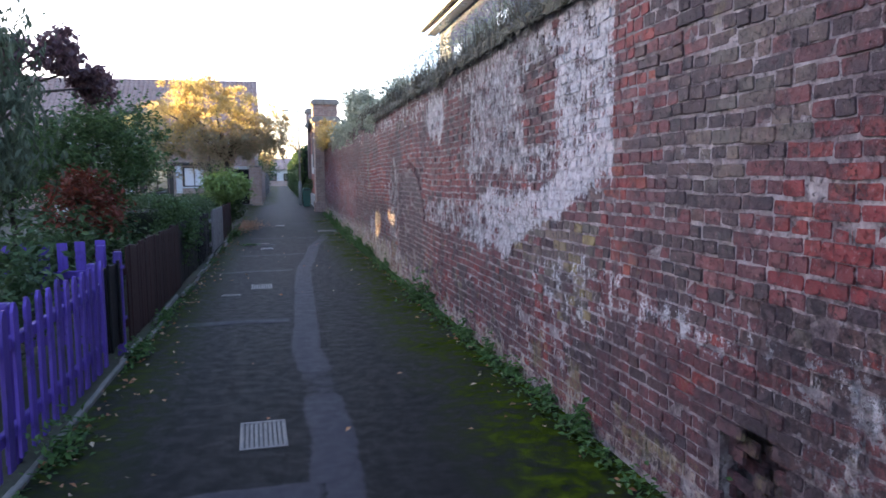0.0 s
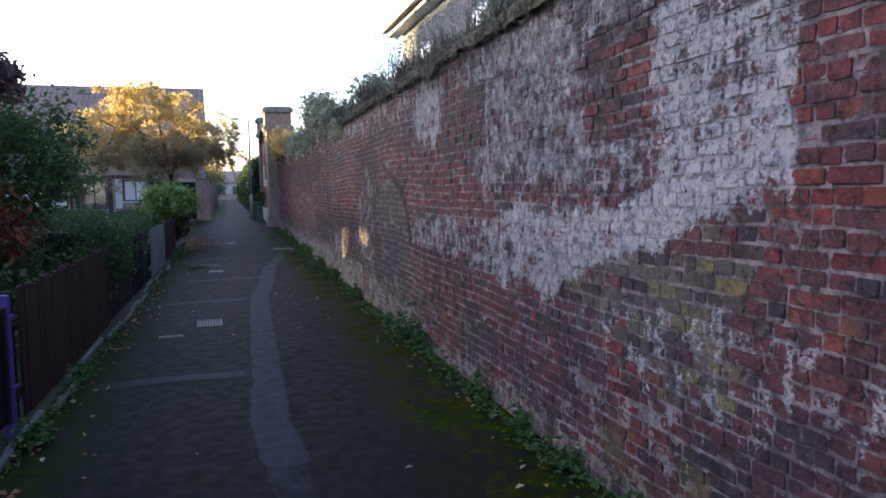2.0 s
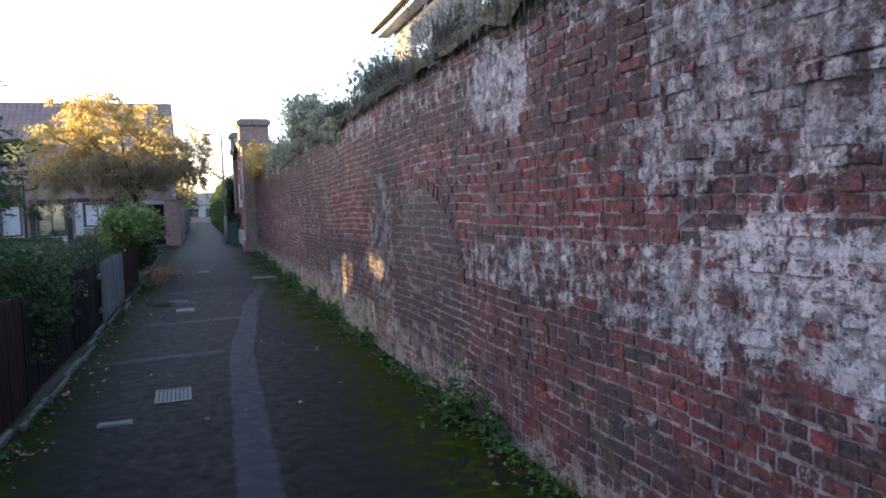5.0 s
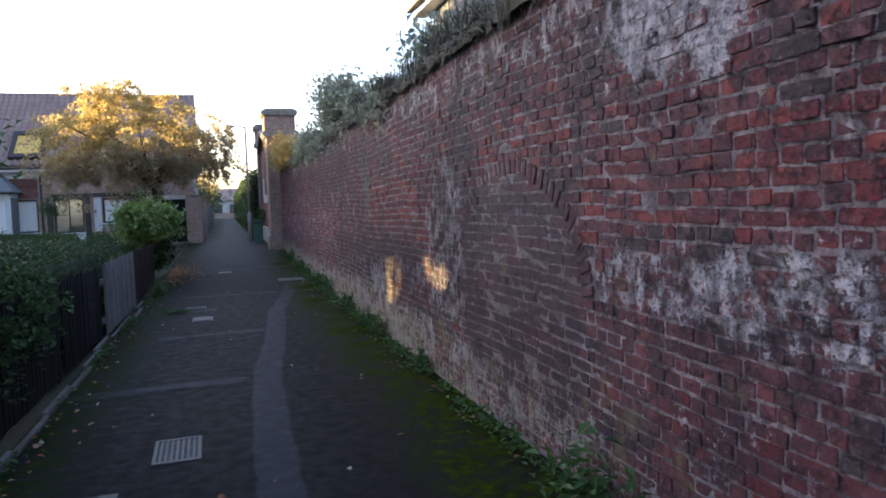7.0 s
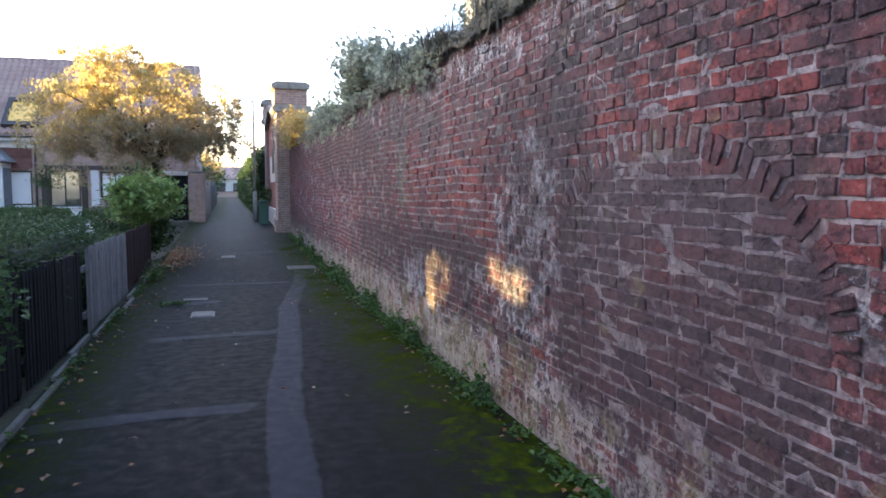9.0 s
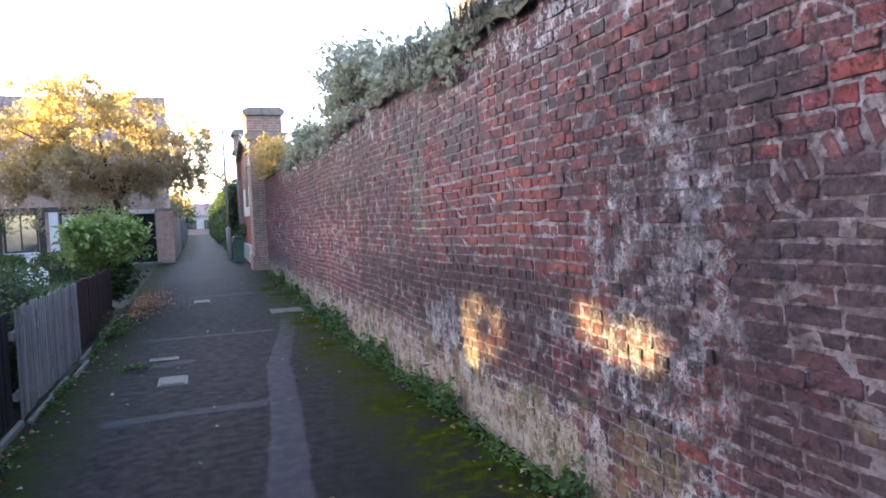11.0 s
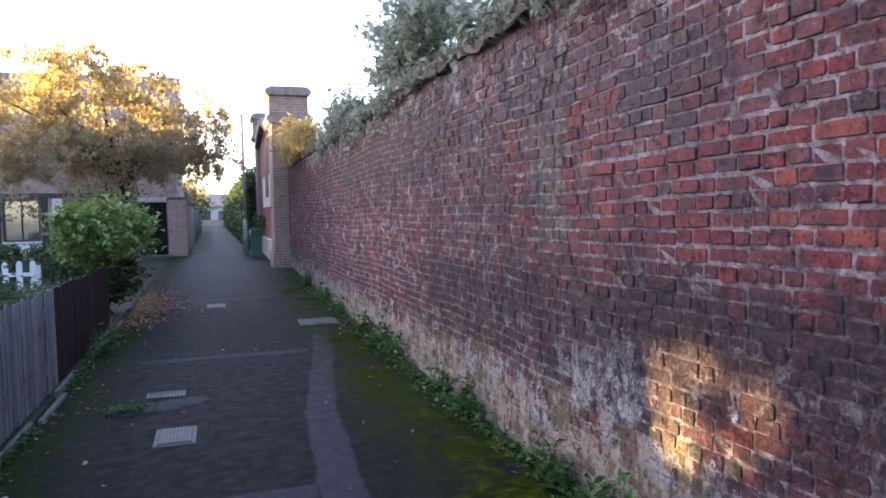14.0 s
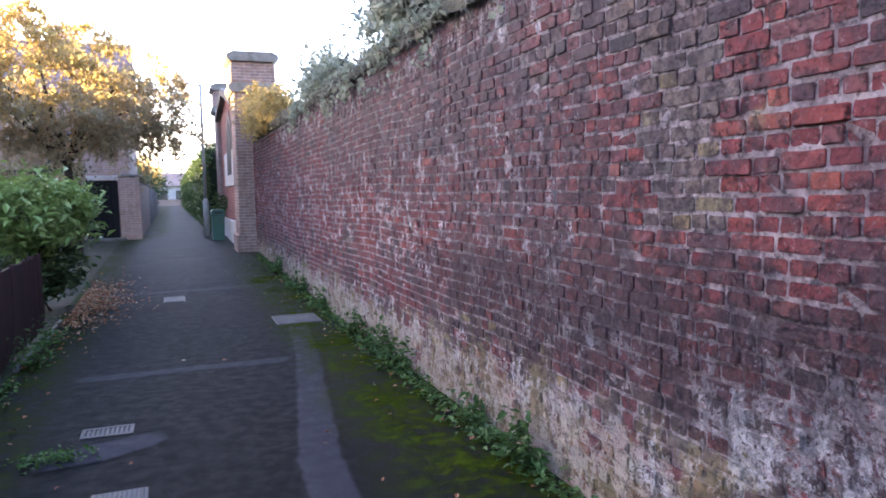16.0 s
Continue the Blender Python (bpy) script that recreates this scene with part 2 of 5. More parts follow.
def wash_group():
    g = bpy.data.node_groups.new("limewash", "ShaderNodeTree")
    for nm in ("Zone", "Wash", "SootFalloff", "Lichen", "Worn"):
        g.interface.new_socket(nm, in_out="OUTPUT", socket_type="NodeSocketFloat")
    k = Nodes(g)
    geo = k.n("ShaderNodeNewGeometry")
    at = geo.outputs["Position"]
    sp = k.n("ShaderNodeSeparateXYZ", Vector=at)
    wob = k.math("MULTIPLY", k.math("SUBTRACT", k.noise(at, 2.6, 4.0), 0.5), 0.4)
    y, z = k.math("ADD", sp.outputs[1], wob), k.math("ADD", sp.outputs[2], k.math("MULTIPLY", wob, -0.8))
    total = k.math("MAXIMUM", zones(k, y, z, LIMEWASH_NEAR, sp.outputs[1]), zones(k, y, z, LIMEWASH_FAR_HAZE))
    total = k.math("MULTIPLY", total, k.math("SUBTRACT", 1.0, zones(k, sp.outputs[1], sp.outputs[2], CLEAN)))
    grime_falloff = zones(k, y, z, SOOT_AND_FALLOFF)
    mid, fine, tall = k.noise(at, 6.0, 5.0, 0.7), k.noise(at, 30.0, 5.0, 0.75), k.noise(k.n("ShaderNodeMapping", Vector=at, Scale=(9, 9, 2.5)).outputs[0], 1.6, 4.0, 0.6)
    ragged = k.math("ADD", k.math("MULTIPLY", k.math("SUBTRACT", mid, 0.5), 1.15), k.math("MULTIPLY", k.math("SUBTRACT", fine, 0.5), 1.35))
    ragged = k.math("ADD", ragged, k.math("MULTIPLY", k.math("SUBTRACT", tall, 0.5), 0.8))
    v = k.math("ADD", k.math("MULTIPLY", total, 0.86), k.math("MULTIPLY", ragged, k.step(total, 0.7, 1.0, 1.0, 0.6)))
    out = k.t.nodes.new("NodeGroupOutput")
    k.put(out.inputs["Zone"], total)
    crumb = k.math("ADD", k.noise(at, 15.0, 6.0, 0.8), k.math("MULTIPLY", zones(k, y, z, WORN), 0.13))
    k.put(out.inputs["Worn"], k.step(crumb, 0.57, 0.66))
    k.put(out.inputs["Wash"], k.step(v, 0.36, 0.9))
    patchy = k.math("ADD", k.math("MULTIPLY", k.noise(at, 5.2, 6.0, 0.75), 0.9), k.math("MULTIPLY", k.noise(at, 1.1, 5.0, 0.7), 0.5))
    k.put(out.inputs["SootFalloff"], k.step(k.math("ADD", k.math("MULTIPLY", grime_falloff, 0.42), k.math("SUBTRACT", patchy, 0.7)), 0.04, 0.36))
    k.put(out.inputs["Lichen"], k.step(k.math("ADD", k.noise(at, 3.1, 5.0, 0.7), k.math("MULTIPLY", k.step(sp.outputs[2], 0.2, 0.85, 0.16, -0.04), k.step(sp.outputs[1], 10.0, 13.5, 0.4, 1.3))), 0.58, 0.72))
    return g


WASH = wash_group()


def masonry(name, tones, rough=0.62, washed=0.72, mortar=False):
    """Old brick or mortar: its own colour, then blotches, soot with painted lens falloff, flecks and limewash that run
    across the joints.
    """
    m, k, s, geo = begin(name)
    at = geo.outputs["Position"]
    w = k.n("ShaderNodeGroup", node_tree=WASH)
    tones = [tuple(0.86 * c for c in tone) for tone in tones]
    n = len(tones)
    fine, mid = k.noise(at, 95.0, 5.0, 0.7), k.noise(at, 17.0, 5.0, 0.7)
    blot, pale = k.noise(at, 4.6, 6.0, 0.72), k.noise(at, 10.5, 5.0, 0.7)
    r = k.noise(at, 6.0, 4.0, 0.7) if mortar else randoms(k, geo)
    own = 0.5 if mortar else k.math("FRACT", k.math("MULTIPLY", r, 37.7))
    col = k.ramp(k.step(r, 0.3, 0.7) if mortar else r, *[(i / (n - 1), c) for i, c in enumerate(tones)])
    col = k.mix(k.step(mid, 0.4, 0.7, 0.0, 0.5), col, tuple(c * 0.48 for c in tones[0]))
    col = k.mix(k.step(pale, 0.52, 0.72, 0.0, 0.4), col, (0.3, 0.15, 0.14))
    col = k.mix(k.step(blot, 0.45, 0.62, 0.0, 0.5 if mortar else 0.8), col, (0.06, 0.034, 0.043))
    col = k.mix(k.math("MULTIPLY", w.outputs["SootFalloff"], 0.45 if mortar else 0.75), col, (0.06, 0.038, 0.045))
    col = k.mix(k.math("MULTIPLY", w.outputs["Lichen"], 0.55), col, (0.23, 0.19, 0.085))
    fleck = k.step(k.math("ADD", k.math("MULTIPLY", fine, 0.45), k.math("MULTIPLY", k.noise(at, 42.0, 4.0, 0.75), 0.6)), 0.57, 0.66)
    col = k.mix(k.math("MULTIPLY", fleck, k.step(w.outputs["SootFalloff"], 0.0, 1.0, 0.4, 0.14)), col, (0.4, 0.31, 0.3))
    lime = k.mix(k.step(mid, 0.3, 0.7), (0.82, 0.81, 0.84), (0.6, 0.57, 0.59))
    left = k.step(k.math("ADD", w.outputs["Wash"], 0.02 if mortar else k.math("MULTIPLY", k.math("SUBTRACT", own, 0.55), 0.45)), 0.36, 0.7)
    spz = k.n("ShaderNodeSeparateXYZ", Vector=at)
    algae = k.math("MULTIPLY", k.step(k.math("ADD", spz.outputs[2], k.math("MULTIPLY", k.math("SUBTRACT", blot, 0.5), 1.4)), 0.7, 0.2), 0.75)
    lime = k.mix(algae, lime, k.mix(k.step(pale, 0.35, 0.65), (0.4, 0.34, 0.2), (0.34, 0.24, 0.2)))
    left = k.math("MULTIPLY", left, k.math("SUBTRACT", 1.0, k.math("MULTIPLY", w.outputs["SootFalloff"], 0.6)))
    flaked = k.step(k.math("ADD", k.noise(at, 21.0, 5.0, 0.78), k.math("MULTIPLY", blot, 0.35)), 0.71, 0.79)
    left = k.math("MULTIPLY", left, k.math("SUBTRACT", 1.0, k.math("MULTIPLY", flaked, k.step(w.outputs["Zone"], 0.75, 1.0, 0.85, 0.4))))
    col = k.mix(k.math("MULTIPLY", left, washed), col, lime)
    col = k.mix(k.math("MULTIPLY", w.outputs["Worn"], k.step(w.outputs["Zone"], 0.75, 1.0, 0.6, 0.25)), col, (0.055, 0.036, 0.044))
    pit = k.step(k.math("ADD", k.math("MULTIPLY", fine, 0.5), k.math("MULTIPLY", k.noise(at, 27.0, 5.0, 0.75), 0.6)), 0.59, 0.68)
    col = k.mix(k.math("MULTIPLY", pit, 0.75), col, (0.03, 0.023, 0.026))
    k.put(s.inputs["Base Color"], col)
    s.inputs["Roughness"].default_value = rough
    s.inputs["Specular IOR Level"].default_value = 0.24
    h = k.math("ADD", k.math("MULTIPLY", fine, 0.8), k.math("MULTIPLY", mid, 2.2))
    h = k.math("SUBTRACT", h, k.math("ADD", k.math("MULTIPLY", pit, 1.2), k.math("MULTIPLY", w.outputs["Worn"], 1.5)))
    bump(k, s, h, 0.9, 0.009)
    return m


M_RED = masonry("brick_red", ((0.27, 0.04, 0.042), (0.2, 0.04, 0.048), (0.35, 0.068, 0.055), (0.15, 0.034, 0.045)))
M_DULL = masonry("brick_dull", ((0.2, 0.064, 0.068), (0.25, 0.082, 0.082), (0.15, 0.058, 0.068), (0.28, 0.07, 0.068)))
M_DARK = masonry("brick_dark", ((0.06, 0.045, 0.055), (0.1, 0.06, 0.06), (0.08, 0.055, 0.06), (0.13, 0.065, 0.06)), washed=0.7)
M_GREY = masonry("brick_grey", ((0.19, 0.15, 0.125), (0.14, 0.115, 0.1), (0.23, 0.165, 0.135), (0.16, 0.11, 0.095)))
M_BUFF = masonry("brick_buff", ((0.3, 0.22, 0.12), (0.25, 0.2, 0.13), (0.33, 0.25, 0.1), (0.24, 0.19, 0.1)))
M_MORTAR = masonry("mortar", ((0.15, 0.105, 0.11), (0.31, 0.245, 0.25), (0.5, 0.43, 0.43), (0.37, 0.305, 0.305)), washed=0.42, mortar=True)
M_ORANGE = masonry("brick_orange", ((0.34, 0.075, 0.052), (0.4, 0.1, 0.065), (0.28, 0.06, 0.05), (0.36, 0.12, 0.085)))
BRICKS = (M_RED, M_DULL, M_DARK, M_GREY, M_BUFF, M_ORANGE)


def tarmac(name, repaired=False):
    """Worn tarmac; on a repair strip the paler mix wears in from its feathered edges."""
    m, k, s, geo = begin(name)
    at = geo.outputs["Position"]
    sp = k.n("ShaderNodeSeparateXYZ", Vector=at)
    grit, mid, big = k.noise(at, 260.0, 3.0, 0.7), k.noise(at, 9.0, 5.0, 0.65), k.noise(at, 1.3, 4.0)
    col = k.mix(k.step(grit, 0.35, 0.7), (0.0055, 0.0056, 0.0062), (0.0135, 0.0135, 0.0145))
    col = k.mix(k.step(mid, 0.4, 0.75, 0.0, 0.5), col, (0.006, 0.0065, 0.0065))
    if repaired:
        held = k.n("ShaderNodeAttribute")
        held.attribute_name = "worn"
        worn = held.outputs["Fac"]
        v = k.math("ADD", worn, k.math("MULTIPLY", k.math("SUBTRACT", k.noise(at, 5.0, 5.0, 0.7), 0.5), 0.9))
        v = k.math("ADD", v, k.math("MULTIPLY", k.math("SUBTRACT", big, 0.5), 0.9))
        new_mix = k.mix(k.step(grit, 0.3, 0.7), (0.027, 0.027, 0.033), (0.045, 0.043, 0.053))
        amount = k.math("MULTIPLY", k.step(v, 0.12, 0.5), k.step(worn, 0.0, 0.3))
        col = k.mix(amount, col, new_mix)
    # paler towards the gatehouse: some worn patches, plus haze and grazing sheen put into colour
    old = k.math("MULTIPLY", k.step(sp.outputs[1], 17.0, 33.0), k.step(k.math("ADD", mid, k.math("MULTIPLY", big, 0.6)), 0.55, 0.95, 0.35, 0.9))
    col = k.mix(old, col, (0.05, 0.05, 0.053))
    # moss beside both edges
    edge = k.math("ADD", sp.outputs[0], k.math("MULTIPLY", k.math("SUBTRACT", big, 0.5), 0.5))
    wallside = k.step(edge, 0.82, 1.4)
    wallside = k.math("MULTIPLY", wallside, k.step(sp.outputs[1], 27.0, 31.0, 1.0, 0.25))
    verge = k.math("SUBTRACT", edge, k.step(sp.outputs[1], 33.0, 40.0, 0.0, 0.8))
    kerbside = k.math("MULTIPLY", k.step(verge, -0.65, -1.25), 0.75)
    fade = k.math("MAXIMUM", wallside, kerbside)
    fade = k.math("MULTIPLY", fade, k.step(k.math("ADD", k.math("MULTIPLY", mid, 0.6), k.math("MULTIPLY", big, 0.55)), 0.42, 0.66))
    moss = k.mix(k.step(mid, 0.35, 0.7), (0.012, 0.018, 0.003), (0.05, 0.07, 0.007))
    col = k.mix(fade, col, moss)
    k.put(s.inputs["Base Color"], col)
    k.put(s.inputs["Roughness"], k.step(mid, 0.3, 0.7, 0.56, 0.74))
    k.put(s.inputs["Specular IOR Level"], k.math("MULTIPLY", k.math("SUBTRACT", 1.0, fade), 0.06))
    bump(k, s, k.math("ADD", grit, k.math("MULTIPLY", k.math("MULTIPLY", fade, mid), 3.0)), 0.6, 0.006)
    return m


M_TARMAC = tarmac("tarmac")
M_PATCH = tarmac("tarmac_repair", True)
M_SOIL = plain("garden_soil", (0.03, 0.027, 0.015), (0.028, 0.042, 0.015), 1.2, 0.95, 0.8, 20.0)
M_CONCRETE = plain("concrete", (0.2, 0.185, 0.17), (0.12, 0.115, 0.095), 4.0, 0.85, 0.4, 60.0, stain=(0.08, 0.09, 0.05))
M_IRON = plain("cast_iron", (0.075, 0.07, 0.068), (0.11, 0.1, 0.095), 9.0, 0.55, 0.3, 70.0, metal=0.3, stain=(0.13, 0.1, 0.08))
M_COVER = plain("steel_cover", (0.07, 0.067, 0.066), (0.045, 0.044, 0.044), 8.0, 0.6, 0.3, 70.0)
# Near-black for solid pieces painted as the shade inside openings.
M_HOLE = plain("opening_shade", (0.01, 0.01, 0.01), (0.015, 0.015, 0.015))
M_PURPLE = timber("purple_paint", (0.08, 0.042, 0.24), (0.11, 0.06, 0.31), 0.6, stain=(0.045, 0.028, 0.12))
M_BROWN = timber("brown_timber", (0.026, 0.01, 0.01), (0.042, 0.017, 0.016))
M_BLACK = timber("black_timber", (0.008, 0.008, 0.009), (0.014, 0.013, 0.015), 0.7)
M_SILVER = timber("weathered_timber", (0.2, 0.185, 0.185), (0.29, 0.27, 0.265), stain=(0.11, 0.1, 0.095))
M_WHITE = plain("white_paint", (0.74, 0.74, 0.74), (0.66, 0.66, 0.67), 3.0, 0.5, 0.1, 30.0, vary=0.06)
M_SLAB = plain("worn_slab", (0.12, 0.113, 0.108), (0.08, 0.077, 0.074), 6.0, 0.9, 0.4, 60.0, stain=(0.05, 0.052, 0.04))
M_STONE = plain("weathered_stone", (0.3, 0.275, 0.245), (0.21, 0.195, 0.175), 5.0, 0.9, 0.7, 40.0, stain=(0.09, 0.085, 0.07))
M_COPING = plain("mossy_coping", (0.085, 0.08, 0.06), (0.055, 0.06, 0.035), 5.0, 0.95, 0.8, 40.0, stain=(0.035, 0.035, 0.025))
M_PALE = plain("pale_stone", (0.6, 0.57, 0.53), (0.48, 0.45, 0.41), 3.0, 0.85, 0.3, 40.0)
M_TILE = plain("roof_tile", (0.3, 0.2, 0.17), (0.37, 0.26, 0.22), 1.5, 0.8, 0.4, 40.0, vary=0.4)
M_RENDER = plain("pale_render", (0.74, 0.7, 0.67), (0.66, 0.63, 0.6), 2.0, 0.9, 0.3, 60.0)
M_SLATE = plain("grey_slate", (0.16, 0.16, 0.17), (0.22, 0.22, 0.23), 5.0, 0.7, 0.4, 40.0)
M_HUNG = plain("hung_tile", (0.16, 0.07, 0.06), (0.22, 0.1, 0.08), 6.0, 0.85, 0.4, 40.0, vary=0.35)
M_FRAME = plain("dark_frame", (0.03, 0.025, 0.025), (0.045, 0.035, 0.03), 4.0, 0.5)
M_BIN = plain("green_plastic", (0.006, 0.075, 0.06), (0.01, 0.09, 0.075), 3.0, 0.4, 0.1, 30.0, vary=0.1)
M_POST = plain("galvanised_post", (0.3, 0.31, 0.31), (0.36, 0.37, 0.37), 4.0, 0.5, 0.2, 40.0, metal=0.2)
M_BARK = plain("bark", (0.07, 0.055, 0.045), (0.04, 0.032, 0.028), 12.0, 0.95, 0.9, 30.0)
M_STEM = plain("dry_stems", (0.2, 0.17, 0.12), (0.13, 0.11, 0.08), 9.0, 0.9, 0.3, 40.0, vary=0.5)
M_LEAF = leaf("leaf_green", (0.045, 0.08, 0.03), (0.075, 0.13, 0.045), (0.115, 0.175, 0.065), through=0.35)
M_DEEP = leaf("leaf_dark", (0.035, 0.062, 0.024), (0.062, 0.105, 0.04), (0.1, 0.145, 0.058), through=0.35)
M_LAUREL = leaf("leaf_laurel", (0.13, 0.2, 0.05), (0.22, 0.31, 0.085), (0.34, 0.42, 0.15), rough=0.35)
M_GREYLEAF = leaf("leaf_greygreen", (0.25, 0.27, 0.2), (0.34, 0.37, 0.28), (0.44, 0.47, 0.37), through=0.6)
M_WILLOW = leaf("leaf_willow", (0.05, 0.065, 0.04), (0.085, 0.105, 0.065), (0.14, 0.165, 0.11), through=0.35)
M_WINE = leaf("leaf_wine", (0.07, 0.04, 0.05), (0.12, 0.065, 0.075), (0.16, 0.095, 0.09), through=0.35)
M_RUST = leaf("leaf_rust", (0.12, 0.03, 0.02), (0.2, 0.05, 0.025), (0.1, 0.05, 0.025))
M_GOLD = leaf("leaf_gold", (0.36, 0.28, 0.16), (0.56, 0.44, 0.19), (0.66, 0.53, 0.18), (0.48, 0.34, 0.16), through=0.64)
M_GOLD_SHADE = leaf("leaf_gold_shade", (0.3, 0.26, 0.17), (0.42, 0.36, 0.24), (0.48, 0.36, 0.25), (0.33, 0.33, 0.2), through=0.68)
M_FRINGE = leaf("leaf_fringe", (0.18, 0.17, 0.14), (0.27, 0.255, 0.21), (0.35, 0.33, 0.27), through=0.4)
M_STRAW = leaf("leaf_straw", (0.36, 0.27, 0.12), (0.5, 0.39, 0.17), (0.6, 0.45, 0.16), through=0.55)
M_FALLEN = leaf("leaf_fallen", (0.18, 0.065, 0.03), (0.32, 0.13, 0.055), (0.38, 0.2, 0.1), (0.5, 0.4, 0.28), through=0.05)
M_WEED = leaf("leaf_weed", (0.04, 0.085, 0.025), (0.07, 0.14, 0.035), (0.11, 0.19, 0.05))


def window_glass():
    m, k, s, geo = begin("window_glass")
    s.inputs["Base Color"].default_value = (0.35, 0.37, 0.4, 1)
    k.put(s.inputs["Roughness"], k.step(k.noise(geo.outputs["Position"], 2.0, 2.0), 0.3, 0.7, 0.03, 0.08))
    s.inputs["Metallic"].default_value = 0.85
    return m


M_GLASS = window_glass()
# Roof light pane: its golden reflection is put into the base colour.
M_AMBER = plain("amber_reflection", (0.88, 0.55, 0.13), (0.84, 0.5, 0.12), 2.0, 0.4, 0.1, 30.0, vary=0.05)
M_BLIND = plain("window_blind", (0.86, 0.86, 0.87), (0.82, 0.82, 0.83), 2.0, 0.6, 0.1, 30.0, vary=0.05)

# ---- setting ----
def sheet(name, xs, ys, z_of, material, label, category):
    co = [(x, y, z_of(x, y)) for y in ys for x in xs]
    w = len(xs)
    me = bpy.data.meshes.new(name)
    me.from_pydata(co, [], [(j * w + i, j * w + i + 1, (j + 1) * w + i + 1, (j + 1) * w + i) for j in range(len(ys) - 1) for i in range(w - 1)])
    me.polygons.foreach_set("use_smooth", [True] * len(me.polygons))
    return tagged(mesh_object(name, me, material), label, category, kind="structure")


YS = [-2500, -300, -60, -10] + [i * 1.0 for i in range(-8, 61)] + [70, 90, 120, 300, 2500]
sheet("ground", [-2500, -300, -40, -12, -6, -3, -1.42, 0, 1.95, 4, 10, 40, 300, 2500], YS, lambda x, y: ground_z(y) - 0.03, M_SOIL, "dark damp garden soil and thin grass beside the path", "ground")


def road_z(x, y):
    return ground_z(y) + 0.007 * math.sin(x * 2.1 + y * 0.35) * math.sin(y * 0.9) - 0.012


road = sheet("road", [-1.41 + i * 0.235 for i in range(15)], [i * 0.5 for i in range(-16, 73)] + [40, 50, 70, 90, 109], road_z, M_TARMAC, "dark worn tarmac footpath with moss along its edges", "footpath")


def strip(points, half, rng, up=0.003):
    """A tarmac repair with ragged edges that follows the path's surface."""
    bm = bmesh.new()
    worn = bm.verts.layers.float.new("worn")
    rows = []
    fine = []
    for (xa, ya, wa), (xb, yb, wb) in zip(points, points[1:]):
        n = max(2, int(math.hypot(xb - xa, yb - ya) / 0.12))
        fine += [(xa + (xb - xa) * i / n, ya + (yb - ya) * i / n, wa + (wb - wa) * i / n) for i in range(n)]
    fine.append(points[-1])
    for i, (x, y, w) in enumerate(fine):
        x2, y2, _ = fine[min(i + 1, len(fine) - 1)]
        x1, y1, _ = fine[max(i - 1, 0)]
        d = Vector((x2 - x1, y2 - y1, 0)).normalized()
        nrm = Vector((-d.y, d.x, 0))
        row = []
        for s, much in ((-1, 0.0), (-0.6, 0.72), (0, 0.95), (0.6, 0.72), (1, 0.0)):
            p = Vector((x, y, 0)) + nrm * s * (w * half + (rng.uniform(-0.01, 0.01) if abs(s) == 1 else 0))
            p.z = road_z(p.x, p.y) + (0.003 if abs(s) < 1 else 0.0) + up
            row.append(bm.verts.new(p))
            row[-1][worn] = much * (0.3 if 0 < i < len(fine) - 1 and 5.3 < y < 6.1 else 1.0) * (0.15 if i in (0, len(fine) - 1) else 1.0)
        rows.append(row)
    for a, b in zip(rows, rows[1:]):
        for i in range(4):
            bm.faces.new((a[i], a[i + 1], b[i + 1], b[i]))
    bmesh.ops.recalc_face_normals(bm, faces=bm.faces)
    return bm


rng = np.random.default_rng(5)
TRENCH = [(0.22, -4, 1), (0.22, 2.2, 1), (0.22, 3.2, 1.1), (0.28, 4.4, 1.0), (0.26, 5.6, 1.0), (0.2, 6.9, 1.0), (0.25, 8.3, 0.95), (0.31, 11.2, 0.95), (0.36, 12.6, 0.95), (0.44, 13.6, 0.95), (0.6, 15.2, 0.9), (0.74, 17.2, 0.9), (0.98, 18.8, 0.85), (1.16, 20.0, 0.8), (1.28, 21.2, 0.8), (1.33, 21.6, 0.8)]
part("tarmac_repair", strip(TRENCH, 0.168, rng), M_PATCH, road, "paler long tarmac trench repair")
for x0, x1, y, w in ((-1.2, 0.1, 8.27, 0.09), (-1.32, 0.2, 12.8, 0.09), (-0.9, 0.2, 3.62, 0.1), (-0.85, 0.5, 15.55, 0.08), (-0.85, 1.0, 19.83, 0.08), (-1.0, 1.2, 24.9, 0.1), (-0.4, 1.4, 29.8, 0.12), (-1.0, 0.3, 2.1, 0.1)):
    part("tarmac_repair", strip([(x0, y - 0.05, 1), ((x0 + x1) / 2, y + 0.03, 0.8), (x1, y + 0.02, 1)], w * 1.6, rng), M_PATCH, road, "paler cross strip of tarmac")
part("tarmac_repair", strip([(-0.85, 17.72, 0.7), (-0.5, 17.85, 1.2), (-0.1, 18.02, 0.8)], 0.17, rng), M_PATCH, road, "pale smeared tarmac repair")

# ---- the old brick wall ----
FACE = 1.87
COURSE, LONG, SHORT = 0.0692, 0.225, 0.112
ARCH = (10.47, 0.98, 1.04, 0.75)        # middle, springing height, half width, rise


def in_arch(y, z, grow=0.0):
    yc, zs, w, r = ARCH
    if z <= zs:
        return abs(y - yc) < w + grow * 0.4 and z > 0.0
    return ((y - yc) / (w + grow)) ** 2 + ((z - zs) / (r + grow)) ** 2 < 1


FIELD = [0.5]
HOLE = (2.26, 2.72, 0.56)         # a broken place at the foot: from, to, height


